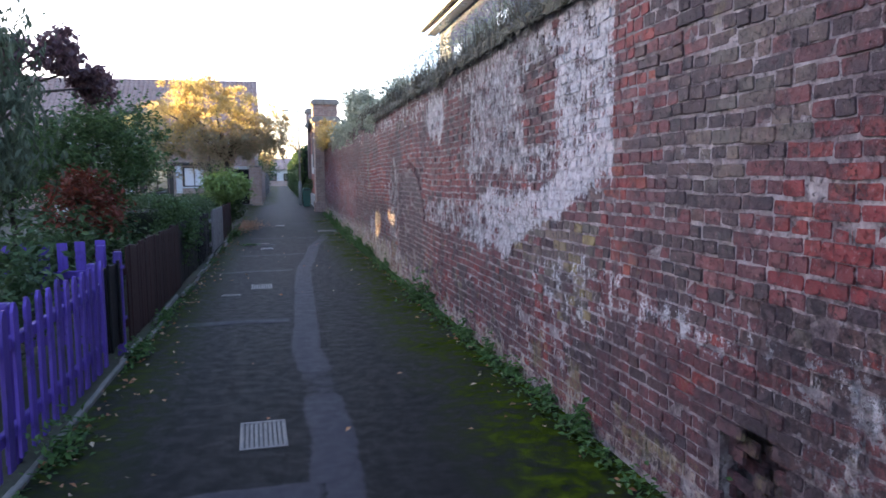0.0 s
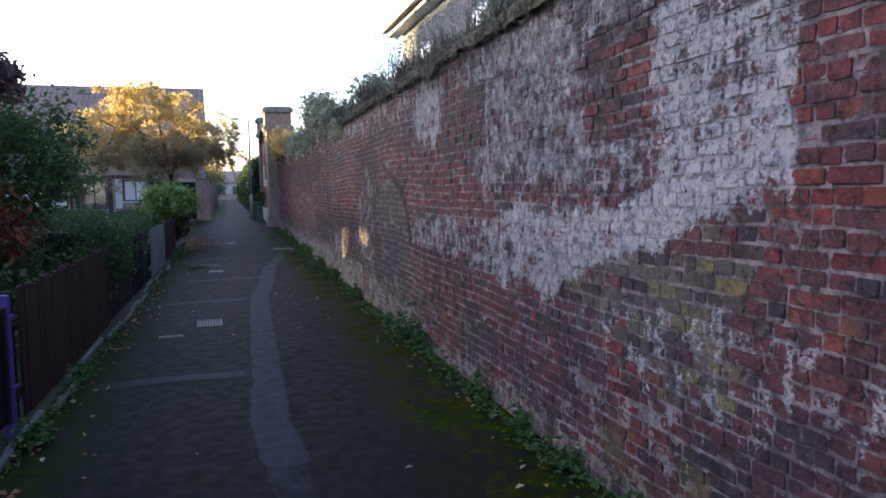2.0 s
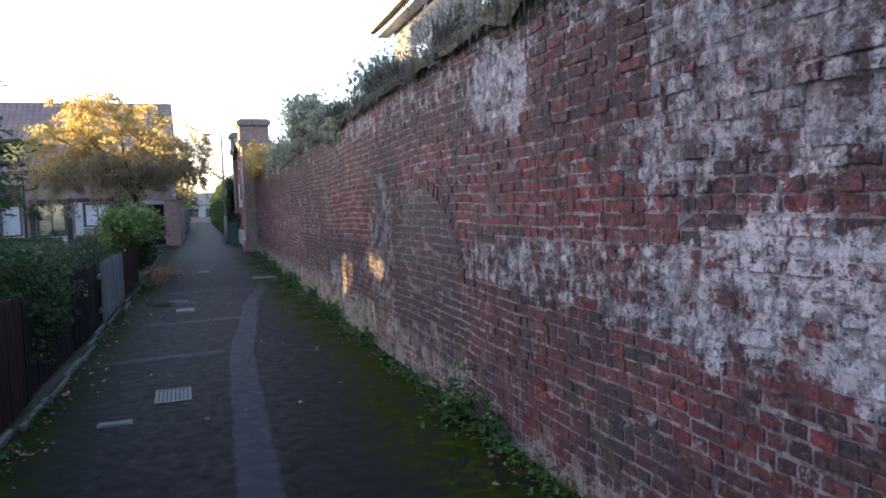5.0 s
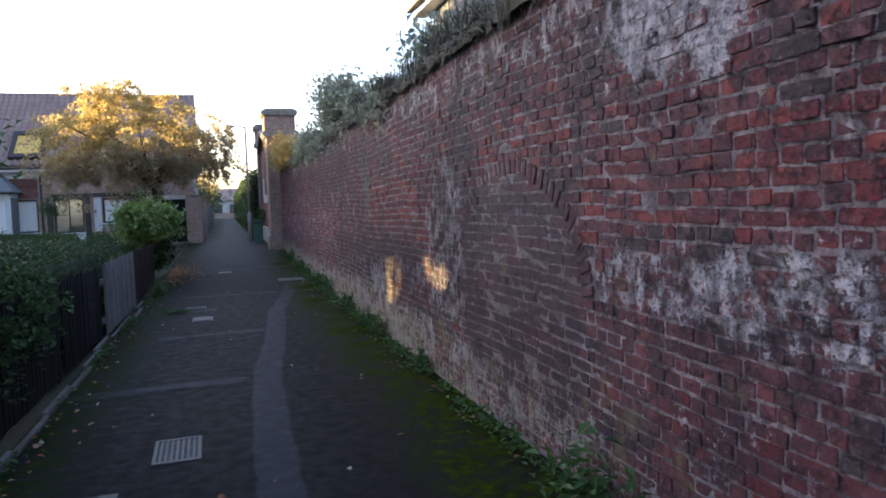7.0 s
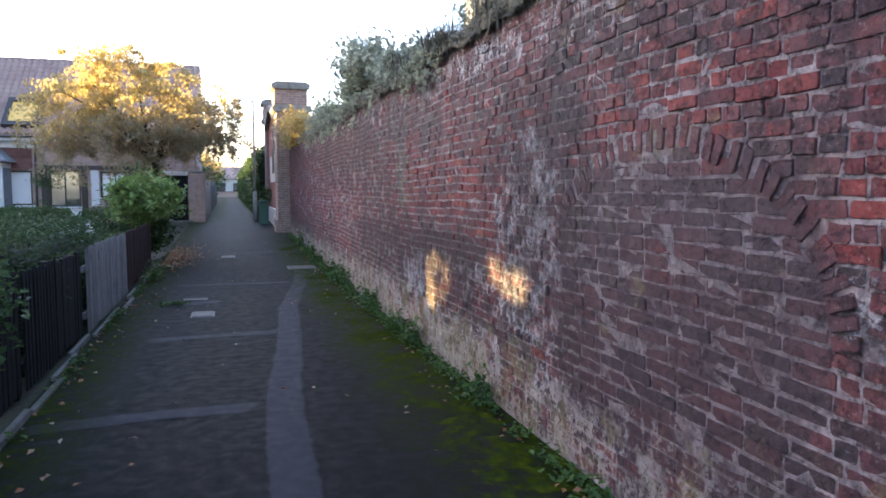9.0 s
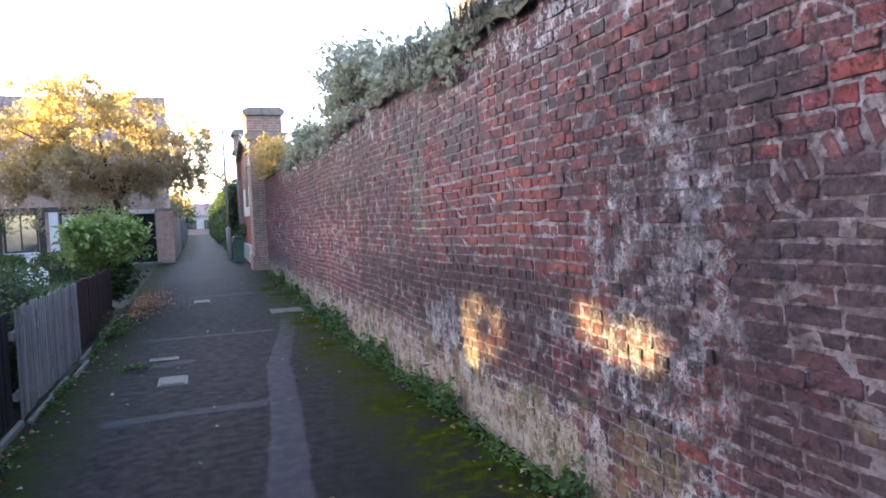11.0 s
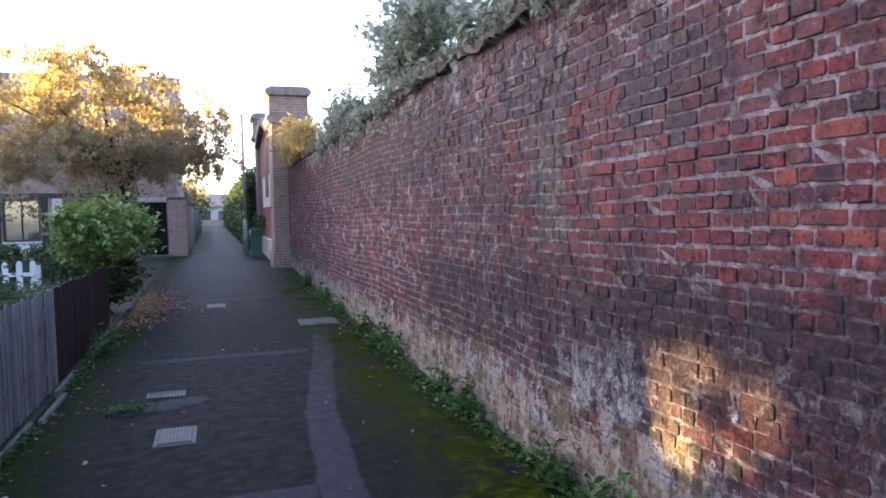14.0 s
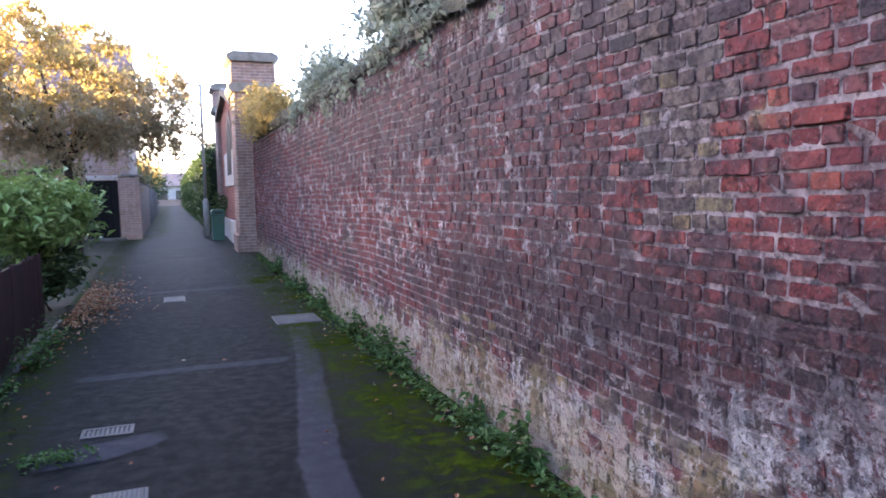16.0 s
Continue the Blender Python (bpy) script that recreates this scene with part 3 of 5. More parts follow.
def pick(rng, *weights):
    """One of the kinds by its weight; neighbours tend to be alike."""
    v = (0.5 * FIELD[0] + 0.5 * rng.random()) * sum(weights)
    for i, w in enumerate(weights):
        v -= w
        if v <= 0:
            return i
    return 0


def brick_kind(y, z, rng):
    """Which brick was laid where: red, dull, dark, grey, buff."""
    FIELD[0] = 0.5 + 0.5 * math.tanh(2.6 * noise.noise(Vector((y * 1.3, z * 2.4, 7.0))))
    if 15.2 < y < 15.64 and 1.36 < z < 2.25:
        return 3 if rng.random() < 0.75 else 4
    y += rng.normal(0, 0.12)
    z += rng.normal(0, 0.08)
    if in_arch(y, z):
        return pick(rng, 14, 40, 46, 0, 0)
    if 14.1 < y < 14.6 and 1.85 < z < 2.25:
        return (3, 1, 2)[int(rng.integers(0, 3))]
    if 11.5 < y < 11.95 and 0.7 < z < 0.86 or 11.58 < y < 11.78 and 0.5 < z < 0.66:
        return 5
    if y < 2.65:
        if z > 1.75:
            return pick(rng, 3, 44, 16, 36, 1)
        if z > 1.1:
            return pick(rng, 70, 16, 8, 5, 1) if y < 2.35 else pick(rng, 16, 50, 20, 13, 1)
        return pick(rng, 16, 38, 34, 10, 2)
    if y < 3.4 and z > 0.95:
        return pick(rng, 2, 30, 46, 22, 0)
    if y < 3.8 and z > 1.1:
        return pick(rng, 30, 10, 4, 2, 1) if z > 2.25 else 5 if rng.random() < 0.3 else 0 if rng.random() < 0.7 else 1
    if 4.0 < y < 5.3 and 0.72 < z < 1.3:
        return pick(rng, 4, 16, 14, 40, 26)
    if y < 9.4:
        if 4.72 < y < 5.3 and 1.86 < z < 2.42 or 6.95 < y < 8.02 and 1.96 < z < 2.42:
            return (0, 1, 1, 2, 1)[int(rng.integers(0, 5))]
        if z > 2.3:
            return pick(rng, 5, 40, 35, 20, 0)
        if y > 7 and 1.4 < z < 2.0:
            return pick(rng, 68, 20, 10, 1, 1)
        return pick(rng, 20, 46, 28, 5, 1)
    if z > 2.2:
        return pick(rng, 18, 50, 20, 10, 2)
    if z < 0.6:
        return pick(rng, 8, 40, 14, 28, 10)
    if y > 13 and z > 1.85:
        return pick(rng, 50, 30, 10, 6, 4)
    if 11.4 < y < 12.3 and z > 1.0:
        return pick(rng, 20, 28, 46, 4, 2)
    if z < 1.1:
        return pick(rng, 30, 40, 20, 7, 3)
    if rng.random() < 0.04:
        return 5
    return pick(rng, 76, 14, 8, 1, 1) if y > 12 else pick(rng, 52, 30, 15, 2, 1)


def brick_shape(length, height, deep, rng):
    """A worn brick: an uneven rim of eight points and a smaller, rounded face. Its middle is at the origin, its face looks along -x."""
    a, b = length / 2, height / 2
    i = rng.uniform(0.002, 0.006)
    ring = ((-1, -0.72), (-0.93, -1), (0, -1), (0.93, -1), (1, -0.72), (1, 0.72), (0.93, 1), (0, 1), (-0.93, 1), (-1, 0.72))
    n = len(ring)
    j = rng.uniform(-1, 1, (n, 4))
    rim = [(deep, s * a + 0.004 * q[0], t * b + 0.0035 * q[1]) for (s, t), q in zip(ring, j)]
    face = [(-deep * 0.5 + 0.0022 * q[3], s * (a - i) + 0.004 * q[0], t * (b - i) + 0.003 * q[1]) for (s, t), q in zip(ring, j)]
    quads = [tuple(range(2 * n - 1, n - 1, -1))] + [(k, n + k, n + (k + 1) % n, (k + 1) % n) for k in range(n)]
    return rim + face, quads


wall = tagged(mesh_object("wall_east", boxes((FACE - 0.001, FACE + 0.38, -8, HOLE[0], -0.15, 2.74), (FACE - 0.001, FACE + 0.38, HOLE[1], 30.9, -0.15, 2.74), (FACE - 0.001, FACE + 0.38, HOLE[0], HOLE[1], HOLE[2], 2.74), (FACE + 0.14, FACE + 0.38, HOLE[0], HOLE[1], -0.15, HOLE[2])), M_MORTAR), "tall old red brick garden wall with flaking limewash and patched areas", "brick wall", kind="structure")


def lay_wall():
    rng = np.random.default_rng(11)
    co, faces, mats = [], [], []
    single = {}
    shapes = {}

    def mid_patch(y):
        return y > 8.0 and noise.noise(Vector((y * 0.5, c * 0.21, 3.0))) > -0.15

    def place(y, z, length, height, kind, proud, turn=0.0, tip=0.0):
        if turn == 0.0 and 12.4 < y < 15.7 and 1.0 < z < 1.93:
            size = "long" if length > 0.17 else "short"
            single.setdefault((kind, size, int(rng.integers(0, 3))), []).append((y, z, proud, length))
            return
        v, q = brick_shape(length, height, 0.011, rng)
        base = len(co)
        cs, sn = math.cos(turn + tip), math.sin(turn + tip)
        co.extend((FACE - proud + px, y + py * cs - pz * sn, z + py * sn + pz * cs) for px, py, pz in v)
        faces.extend(tuple(base + k for k in f) for f in q)
        mats.extend([kind] * len(q))

    for c in range(39):
        z = 0.035 + c * COURSE
        y = -7.9 + rng.uniform(0, 0.2)
        run, headers = 0, c % 2 == 0
        while y < 30.6:
            if run <= 0:
                headers = (c % 2 == 0) if rng.random() < 0.7 else rng.random() < 0.75
                run = rng.uniform(0.8, 3.5)
            length = SHORT * rng.uniform(0.78, 1.16) if headers or (mid_patch(y) and rng.random() < 0.45) else LONG * rng.uniform(0.8, 1.05)
            if rng.random() < 0.06:
                length = SHORT * 0.8
            if in_arch(y + 0.1, z):
                length = LONG * rng.uniform(0.85, 1.1)
            mid = y + length / 2
            zz = z + 0.014 * math.sin(mid * 0.7) + 0.01 * math.sin(mid * 1.9 + 1) + 0.01 * noise.noise(Vector((mid * 2.2, z * 2.0, 1.0))) + rng.normal(0, 0.003)
            y += length
            run -= length
            inside = in_arch(mid, zz, 0.012)
            if not inside and in_arch(mid, zz, 0.115) and zz > ARCH[1] - 0.05:
                continue
            if rng.random() < 0.004:
                continue
            hy = (mid - (HOLE[0] + HOLE[1]) / 2) / ((HOLE[1] - HOLE[0]) / 2)
            if abs(hy) < 1.0 + rng.normal(0, 0.08) and zz < HOLE[2] * (1.06 - 0.25 * hy * hy):
                continue
            tight = 0.85 if inside else 0.75 if mid < 2.65 else 1.0
            proud = rng.normal(0.0, 0.003) - (0.004 if inside else 0.0)
            if rng.random() < 0.05:
                proud -= rng.uniform(0.0, 0.006)
            place(mid, zz, length - rng.uniform(0.004, 0.01) * tight, COURSE - rng.uniform(0.005, 0.011) * tight, brick_kind(mid, zz, rng), max(proud, -0.0035), 0.0, rng.normal(0, 0.014))
    # rubble inside the broken place
    for c in range(9):
        y = HOLE[0] + 0.02
        while y < HOLE[1]:
            ln = rng.uniform(0.06, 0.14)
            place(y + ln / 2, 0.03 + c * 0.063, ln, 0.062, pick(rng, 14, 40, 40, 6, 0), -rng.uniform(0.03, 0.13), rng.normal(0, 0.12) + 0.001)
            y += ln
    yc, zs, w, r = ARCH
    n = 40
    for i in range(n):
        a = math.pi * (i + 0.5) / n
        if rng.random() < 0.05:
            continue
        y, z = yc + (w + 0.06) * math.cos(a), zs + (r + 0.06) * math.sin(a)
        slope = math.atan2(math.sin(a) / (r + 0.06), math.cos(a) / (w + 0.06))
        place(y + rng.normal(0, 0.006), z + rng.normal(0, 0.006), 0.112 * rng.uniform(0.85, 1.08), 0.055, pick(rng, 10, 62, 22, 0, 6), rng.uniform(0.0, 0.008) if y < 10.5 else rng.uniform(-0.004, 0.002), slope + rng.normal(0, 0.05))
    me = bpy.data.meshes.new("brickwork")
    me.from_pydata(co, [], faces)
    for m in BRICKS:
        me.materials.append(m)
    me.polygons.foreach_set("material_index", mats)
    tagged(mesh_object("brickwork", me, None, wall, "weathered handmade bricks with worn edges"), kind="stuff")
    for (kind, size, v), rows in single.items():
        shape = bpy.data.meshes.new("brick")
        vv, qq = brick_shape((LONG if size == "long" else SHORT) - 0.008, COURSE - 0.009, 0.011, rng)
        shape.from_pydata(vv, [], qq)
        shape.materials.append(BRICKS[kind])
        for y, z, proud, length in rows:
            ob = new("brick", shape)
            ob.parent = wall
            full = (LONG if size == "long" else SHORT) - 0.008
            ob.matrix_basis = Matrix.Translation((FACE - proud, y, z)) @ Matrix.Diagonal((1, length / full, 1, 1))


coping = thing("trim_coping", (0, 0, 0), "weathered mossy stone coping on top of the brick wall", "coping", kind="structure")


def lay_coping():
    rng = np.random.default_rng(3)
    y = -7.9
    while y < 30.4:
        ln = rng.uniform(0.4, 0.75)
        dz, dx = rng.normal(0, 0.008), rng.normal(0, 0.012)
        lift = max(0.0, min(0.14, (y - 24) * 0.03))
        bm = bmesh.new()
        box(bm, 1.832 + dx, 2.32, y, y + ln - 0.012, 2.735 + dz, 2.80 + dz + lift, bevel=0.016)
        part("coping_stone", bm, M_COPING, coping)
        y += ln


# ---- kerb and fences on the garden side ----
kerb = thing("trim_kerb", (0, 0, 0), "low worn concrete edging along the fences", "kerb", kind="structure")


def lay_kerb():
    rng = np.random.default_rng(8)
    y = -6.0
    while y < 23:
        ln = 0.91
        bm = bmesh.new()
        box(bm, -1.415, -1.372, y, y + ln - 0.01, -0.1, 0.03 + rng.normal(0, 0.006), bevel=0.008, m=Matrix.Rotation(rng.normal(0, 0.003), 4, "Z"))
        part("kerb_stone", bm, M_CONCRETE, kerb)
        y += ln


def picket_mesh(width, height, thick, point):
    return prism([(-width / 2, 0), (width / 2, 0), (width / 2, height - point), (width * 0.18, height), (-width * 0.18, height), (-width / 2, height - point)], "x", -thick / 2, thick / 2)


def fence(name, a, b, height, material, label, picket=0.07, gap=0.045, point=0.04, rails=(0.2, 0.75), post_every=1.8, post=True, seed=1, base=0.04, thick=0.018):
    """A board fence from a to b: pickets, rails and posts, each its own part."""
    r = np.random.default_rng(seed)
    a, b = Vector((a[0], a[1], 0)), Vector((b[0], b[1], 0))
    run = (b - a).length
    ang = math.atan2(b.y - a.y, b.x - a.x) - math.pi / 2
    ob = thing(name, Matrix.Translation((a.x, a.y, 0)) @ Matrix.Rotation(ang, 4, "Z"), label, "fence")
    shared = [None, None, None]
    for i in range(3):
        me = bpy.data.meshes.new("picket")
        bm = picket_mesh(picket, height + (i - 1) * 0.012, thick, point)
        bm.to_mesh(me)
        bm.free()
        me.materials.append(material)
        shared[i] = me
    n = int(run / (picket + gap))
    for i in range(n):
        p = new("picket", shared[int(r.integers(0, 3))])
        p.parent = ob
        p.matrix_basis = pose(0.024 + r.normal(0, 0.002), (i + 0.5) * run / n, base + r.normal(0, 0.006), r.normal(0, 0.6), 0, 0)
    for z in rails:
        part("rail", boxes((-0.03, 0.012, 0, run, z * height, z * height + 0.07), bevel=0.006), material, ob)
    if post:
        k = max(1, round(run / post_every))
        for i in range(k + 1):
            y = min(max(run * i / k, 0.05), run - 0.05)
            part("post", boxes((-0.1, -0.032, y - 0.04, y + 0.04, -0.05, height + 0.02), bevel=0.01), material, ob)
    return ob


fence("picket_fence", (-1.5, 0.5), (-1.5, 6.5), 0.9, M_PURPLE, "purple painted wooden picket fence beside the path", picket=0.085, gap=0.115, point=0.05, seed=2)
fence("picket_fence", (-1.62, 7.35), (-3.3, 7.45), 0.98, M_PURPLE, "purple painted wooden fence returning into the garden", picket=0.09, gap=0.07, point=0.0, rails=(0.35, 0.7), seed=4)


def garden_gate():
    ob = thing("garden_gate", (-1.5, 6.55, 0), "dark garden gate hung on a purple post with hinges", "gate")
    part("gate_panel", boxes((-0.02, 0.01, 0.06, 0.5, 0.1, 0.85), bevel=0.005), M_BLACK, ob)
    post = part("gate_post", boxes((-0.035, 0.035, 0.56, 0.63, -0.05, 0.95), bevel=0.008), M_PURPLE, ob, "purple painted gate post")
    for z in (0.3, 0.78):
        part("hinge", boxes((0.036, 0.046, 0.52, 0.66, z, z + 0.035), bevel=0.003), M_PURPLE, post)
    for y in (0.08, 0.46):
        part("gate_stile", boxes((0.011, 0.035, y, y + 0.06, 0.1, 0.88), bevel=0.005), M_BLACK, ob)


garden_gate()
fence("board_fence", (-1.5, 7.4), (-1.5, 11.1), 0.92, M_BROWN, "dark brown stained board fence with a climber over it", picket=0.12, gap=0.008, point=0.0, seed=5)
fence("board_fence", (-1.52, 11.2), (-1.52, 13.5), 0.92, M_BLACK, "black stained board fence under a shrub", picket=0.09, gap=0.02, point=0.02, seed=6)
fence("picket_gate", (-1.5, 13.55), (-1.5, 14.7), 0.9, M_BLACK, "black timber picket gate with square posts", picket=0.05, gap=0.05, point=0.03, post_every=1.1, seed=7)
fence("board_fence", (-1.52, 14.75), (-1.52, 15.8), 0.86, M_BLACK, "black stained board fence against a hedge", picket=0.09, gap=0.015, point=0.0, seed=8)
fence("slat_panel", (-1.47, 15.85), (-1.47, 18.95), 0.9, M_SILVER, "weathered silver-grey slatted wooden fence panel", picket=0.058, gap=0.05, point=0.0, post=False, seed=9, base=0.03, thick=0.011)
fence("board_fence", (-1.5, 19.0), (-1.5, 22.6), 0.86, M_BROWN, "dark reddish-brown board fence beside a laurel", picket=0.12, gap=0.008, point=0.0, seed=10)
fence("picket_fence", (-7.4, 26.4), (-3.1, 26.4), 0.7, M_WHITE, "white picket fence across a front garden", picket=0.1, gap=0.12, point=0.05, seed=11, base=0.12)


# ---- covers in the path ----
def grating(x, y, w, l, ribs, label):
    ob = thing("gully_grate", Matrix.Translation((x, y, road_z(x, y) + 0.006)) @ Matrix.Rotation(random.uniform(-0.05, 0.05), 4, "Z"), label, "drain cover")
    part("well", boxes((-w / 2 + 0.01, w / 2 - 0.01, -l / 2 + 0.01, l / 2 - 0.01, -0.03, -0.004)), M_HOLE, ob)
    for s in (-1, 1):
        part("frame_bar", boxes((-w / 2, w / 2, s * (l / 2 - 0.015) - 0.015, s * (l / 2 - 0.015) + 0.015, -0.03, 0.004), bevel=0.003), M_IRON, ob)
        part("frame_bar", boxes((s * (w / 2 - 0.012) - 0.012, s * (w / 2 - 0.012) + 0.012, -l / 2 + 0.03, l / 2 - 0.03, -0.03, 0.004), bevel=0.003), M_IRON, ob)
    for i in range(ribs):
        xx = -w / 2 + 0.03 + (w - 0.06) * (i + 0.5) / ribs
        part("rib", boxes((xx - 0.009, xx + 0.009, -l / 2 + 0.03, l / 2 - 0.03, -0.02, 0.002), bevel=0.003), M_IRON, ob)


def plate(x, y, w, l, material, label, ribs=0, name="access_cover"):
    ob = thing(name, Matrix.Translation((x, y, road_z(x, y) + 0.006)), label, "access cover")
    part("cover_frame", boxes((-w / 2, w / 2, -l / 2, l / 2, -0.03, 0.0), bevel=0.004), M_IRON, ob)
    part("cover_plate", boxes((-w / 2 + 0.02, w / 2 - 0.02, -l / 2 + 0.02, l / 2 - 0.02, -0.01, 0.006), bevel=0.004), material, ob)
    for i in range(ribs):
        xx = -w / 2 + 0.035 + (w - 0.07) * (i + 0.5) / ribs
        part("rib", boxes((xx - 0.006, xx + 0.006, -l / 2 + 0.035, l / 2 - 0.035, 0.004, 0.012)), M_IRON, ob)
    part("key_hole", boxes((-0.03, 0.03, l / 4 - 0.008, l / 4 + 0.008, 0.004, 0.008)), M_HOLE, ob)


grating(-0.15, 4.58, 0.29, 0.5, 8, "square ribbed iron gully grate set in tarmac")
grating(-0.31, 11.0, 0.3, 0.49, 7, "square ribbed iron drain grate set in tarmac")
plate(-0.71, 10.28, 0.25, 0.14, M_COVER, "small pale steel stop tap cover in the path")
plate(-0.33, 16.96, 0.28, 0.43, M_COVER, "worn rectangular ribbed steel access cover", 9)
grating(-0.47, 18.24, 0.32, 0.2, 9, "small ribbed iron drain grate beside weeds")
plate(1.36, 21.9, 0.54, 0.62, M_SLAB, "pale concrete access cover beside mossy edge")
plate(-0.03, 24.1, 0.29, 0.55, M_COVER, "pale rectangular access cover far along the path")

# ---- gate pier and gatehouse ----
def gate_pier(y, up, label):
    z0 = ground_z(y)
    ob = thing("gate_pier", (0, y, 0), label, "gate pier")
    part("shaft", boxes((1.48, 2.5, 0.1, 1.15, z0 - 0.2, 3.95 + up), bevel=0.02), M_PIER, ob)
    part("plinth", boxes((1.42, 2.56, 0.04, 1.2, z0 - 0.2, z0 + 0.42), bevel=0.03), M_PIER, ob)
    part("neck", prism([(1.44, 3.95 + up), (1.36, 4.02 + up), (1.36, 4.1 + up), (1.44, 4.16 + up), (2.48, 4.16 + up), (2.56, 4.1 + up), (2.56, 4.02 + up), (2.5, 3.95 + up)], "y", 0.02, 1.22), M_STONE, ob)
    part("upper_block", boxes((1.43, 2.45, 0.08, 1.15, 4.16 + up, 4.66 + up), bevel=0.03), M_PIER, ob)
    part("cap", prism([(1.42, 4.66 + up), (1.35, 4.71 + up), (1.35, 4.8 + up), (1.5, 4.88 + up), (2.4, 4.88 + up), (2.53, 4.8 + up), (2.53, 4.71 + up), (2.46, 4.66 + up)], "y", 0.0, 1.24), M_STONE, ob)


def brick_courses(name, a, b, mortar):
    """Brickwork too far off for single bricks: coursed, with recessed joints."""
    m, k, s, geo = begin(name)
    at = geo.outputs["Position"]
    sp = k.n("ShaderNodeSeparateXYZ", Vector=at)
    flat = k.n("ShaderNodeCombineXYZ", X=k.math("ADD", sp.outputs[0], sp.outputs[1]), Y=sp.outputs[2])
    tex = k.n("ShaderNodeTexBrick", Vector=flat.outputs[0], Scale=1.0, Color1=a, Color2=b, Mortar=mortar)
    tex.inputs["Mortar Size"].default_value = 0.008
    tex.inputs["Brick Width"].default_value = 0.235
    tex.inputs["Row Height"].default_value = 0.072
    col = k.mix(k.step(k.noise(at, 5.0, 5.0, 0.7), 0.4, 0.7, 0.0, 0.6), tex.outputs["Color"], tuple(c * 0.45 for c in a))
    k.put(s.inputs["Base Color"], col)
    s.inputs["Roughness"].default_value = 0.9
    bump(k, s, k.math("SUBTRACT", k.noise(at, 60.0), tex.outputs["Fac"]), 0.6, 0.01)
    return m


M_PIER = brick_courses("pier_brick", (0.36, 0.23, 0.19), (0.27, 0.17, 0.15), (0.42, 0.37, 0.34))
M_HOUSE = brick_courses("cottage_brick", (0.46, 0.31, 0.25), (0.38, 0.25, 0.21), (0.46, 0.42, 0.39))
M_TAN = brick_courses("buff_brick", (0.19, 0.19, 0.24), (0.16, 0.155, 0.19), (0.22, 0.225, 0.275))
M_REDFAR = brick_courses("panel_brick", (0.33, 0.08, 0.05), (0.25, 0.07, 0.05), (0.25, 0.2, 0.18))
gate_pier(30.6, 0.0, "tall square weathered brick gate pier with a moulded stone cap")
gate_pier(37.4, 0.25, "far brick gate pier with a moulded stone cap")


def gatehouse():
    ob = thing("gatehouse", (0, 0, 0), "brick gatehouse front with pale stone dressings and a pointed window", "gatehouse")
    part("wall", prism([(31.8, 0), (37.45, 0), (37.45, 3.9), (34.7, 4.4), (31.8, 3.8)], "x", 1.6, 2.2), M_REDFAR, ob)
    part("coping", prism([(31.8, 3.8), (34.7, 4.4), (37.45, 3.9), (37.45, 4.08), (34.7, 4.6), (31.8, 4.0)], "x", 1.44, 2.3), M_STONE, ob)
    arch = [(33.1, 2.1), (34.6, 2.1), (34.6, 3.0), (34.35, 3.35), (33.85, 3.65), (33.35, 3.35), (33.1, 3.0)]
    grow = [(32.9, 1.95), (34.8, 1.95), (34.8, 3.05), (34.5, 3.5), (33.85, 3.85), (33.2, 3.5), (32.9, 3.05)]
    w = part("window", prism(grow, "x", 1.56, 1.62), M_STONE, ob, "pointed stone window surround")
    # A flat dark panel stands in for the shaded depth of the arch.
    part("pane", prism(arch, "x", 1.548, 1.57), M_HOLE, w, "flat dark panel painted as the shaded arch opening")
    part("stone_band", boxes((1.55, 1.62, 32.6, 35.8, 1.8, 2.75), bevel=0.01), M_PALE, ob, "pale stone band")
    part("plinth", boxes((1.53, 1.66, 31.85, 37.4, 0.1, 0.85), bevel=0.02), M_PALE, ob, "pale stone plinth")


gatehouse()
lay_wall()
lay_coping()
lay_kerb()


# ---- the cottages that face along the gardens ----
def framed_window(parent, x0, x1, z0, z1, y, glass, bars=1, name="window"):
    w = part(name, boxes((x0, x1, y - 0.03, y + 0.06, z0, z0 + 0.06), (x0, x1, y - 0.03, y + 0.06, z1 - 0.06, z1), (x0, x0 + 0.06, y - 0.03, y + 0.06, z0 + 0.06, z1 - 0.06), (x1 - 0.06, x1, y - 0.03, y + 0.06, z0 + 0.06, z1 - 0.06)), M_FRAME, parent)
    part("sill", boxes((x0 - 0.06, x1 + 0.06, y - 0.12, y - 0.032, z0 - 0.07, z0 + 0.0), bevel=0.01), M_WHITE, w)
    n = bars + 1
    for i in range(n):
        a, b = x0 + 0.06 + (x1 - x0 - 0.12) * i / n, x0 + 0.06 + (x1 - x0 - 0.12) * (i + 1) / n
        part("pane", boxes((a + 0.012, b - 0.012, y + 0.02, y + 0.028, z0 + 0.06, z1 - 0.06)), glass, w)
        if i:
            part("glazing_bar", boxes((a - 0.02, a + 0.02, y - 0.02, y + 0.03, z0 + 0.06, z1 - 0.06)), M_FRAME, w)
    return w


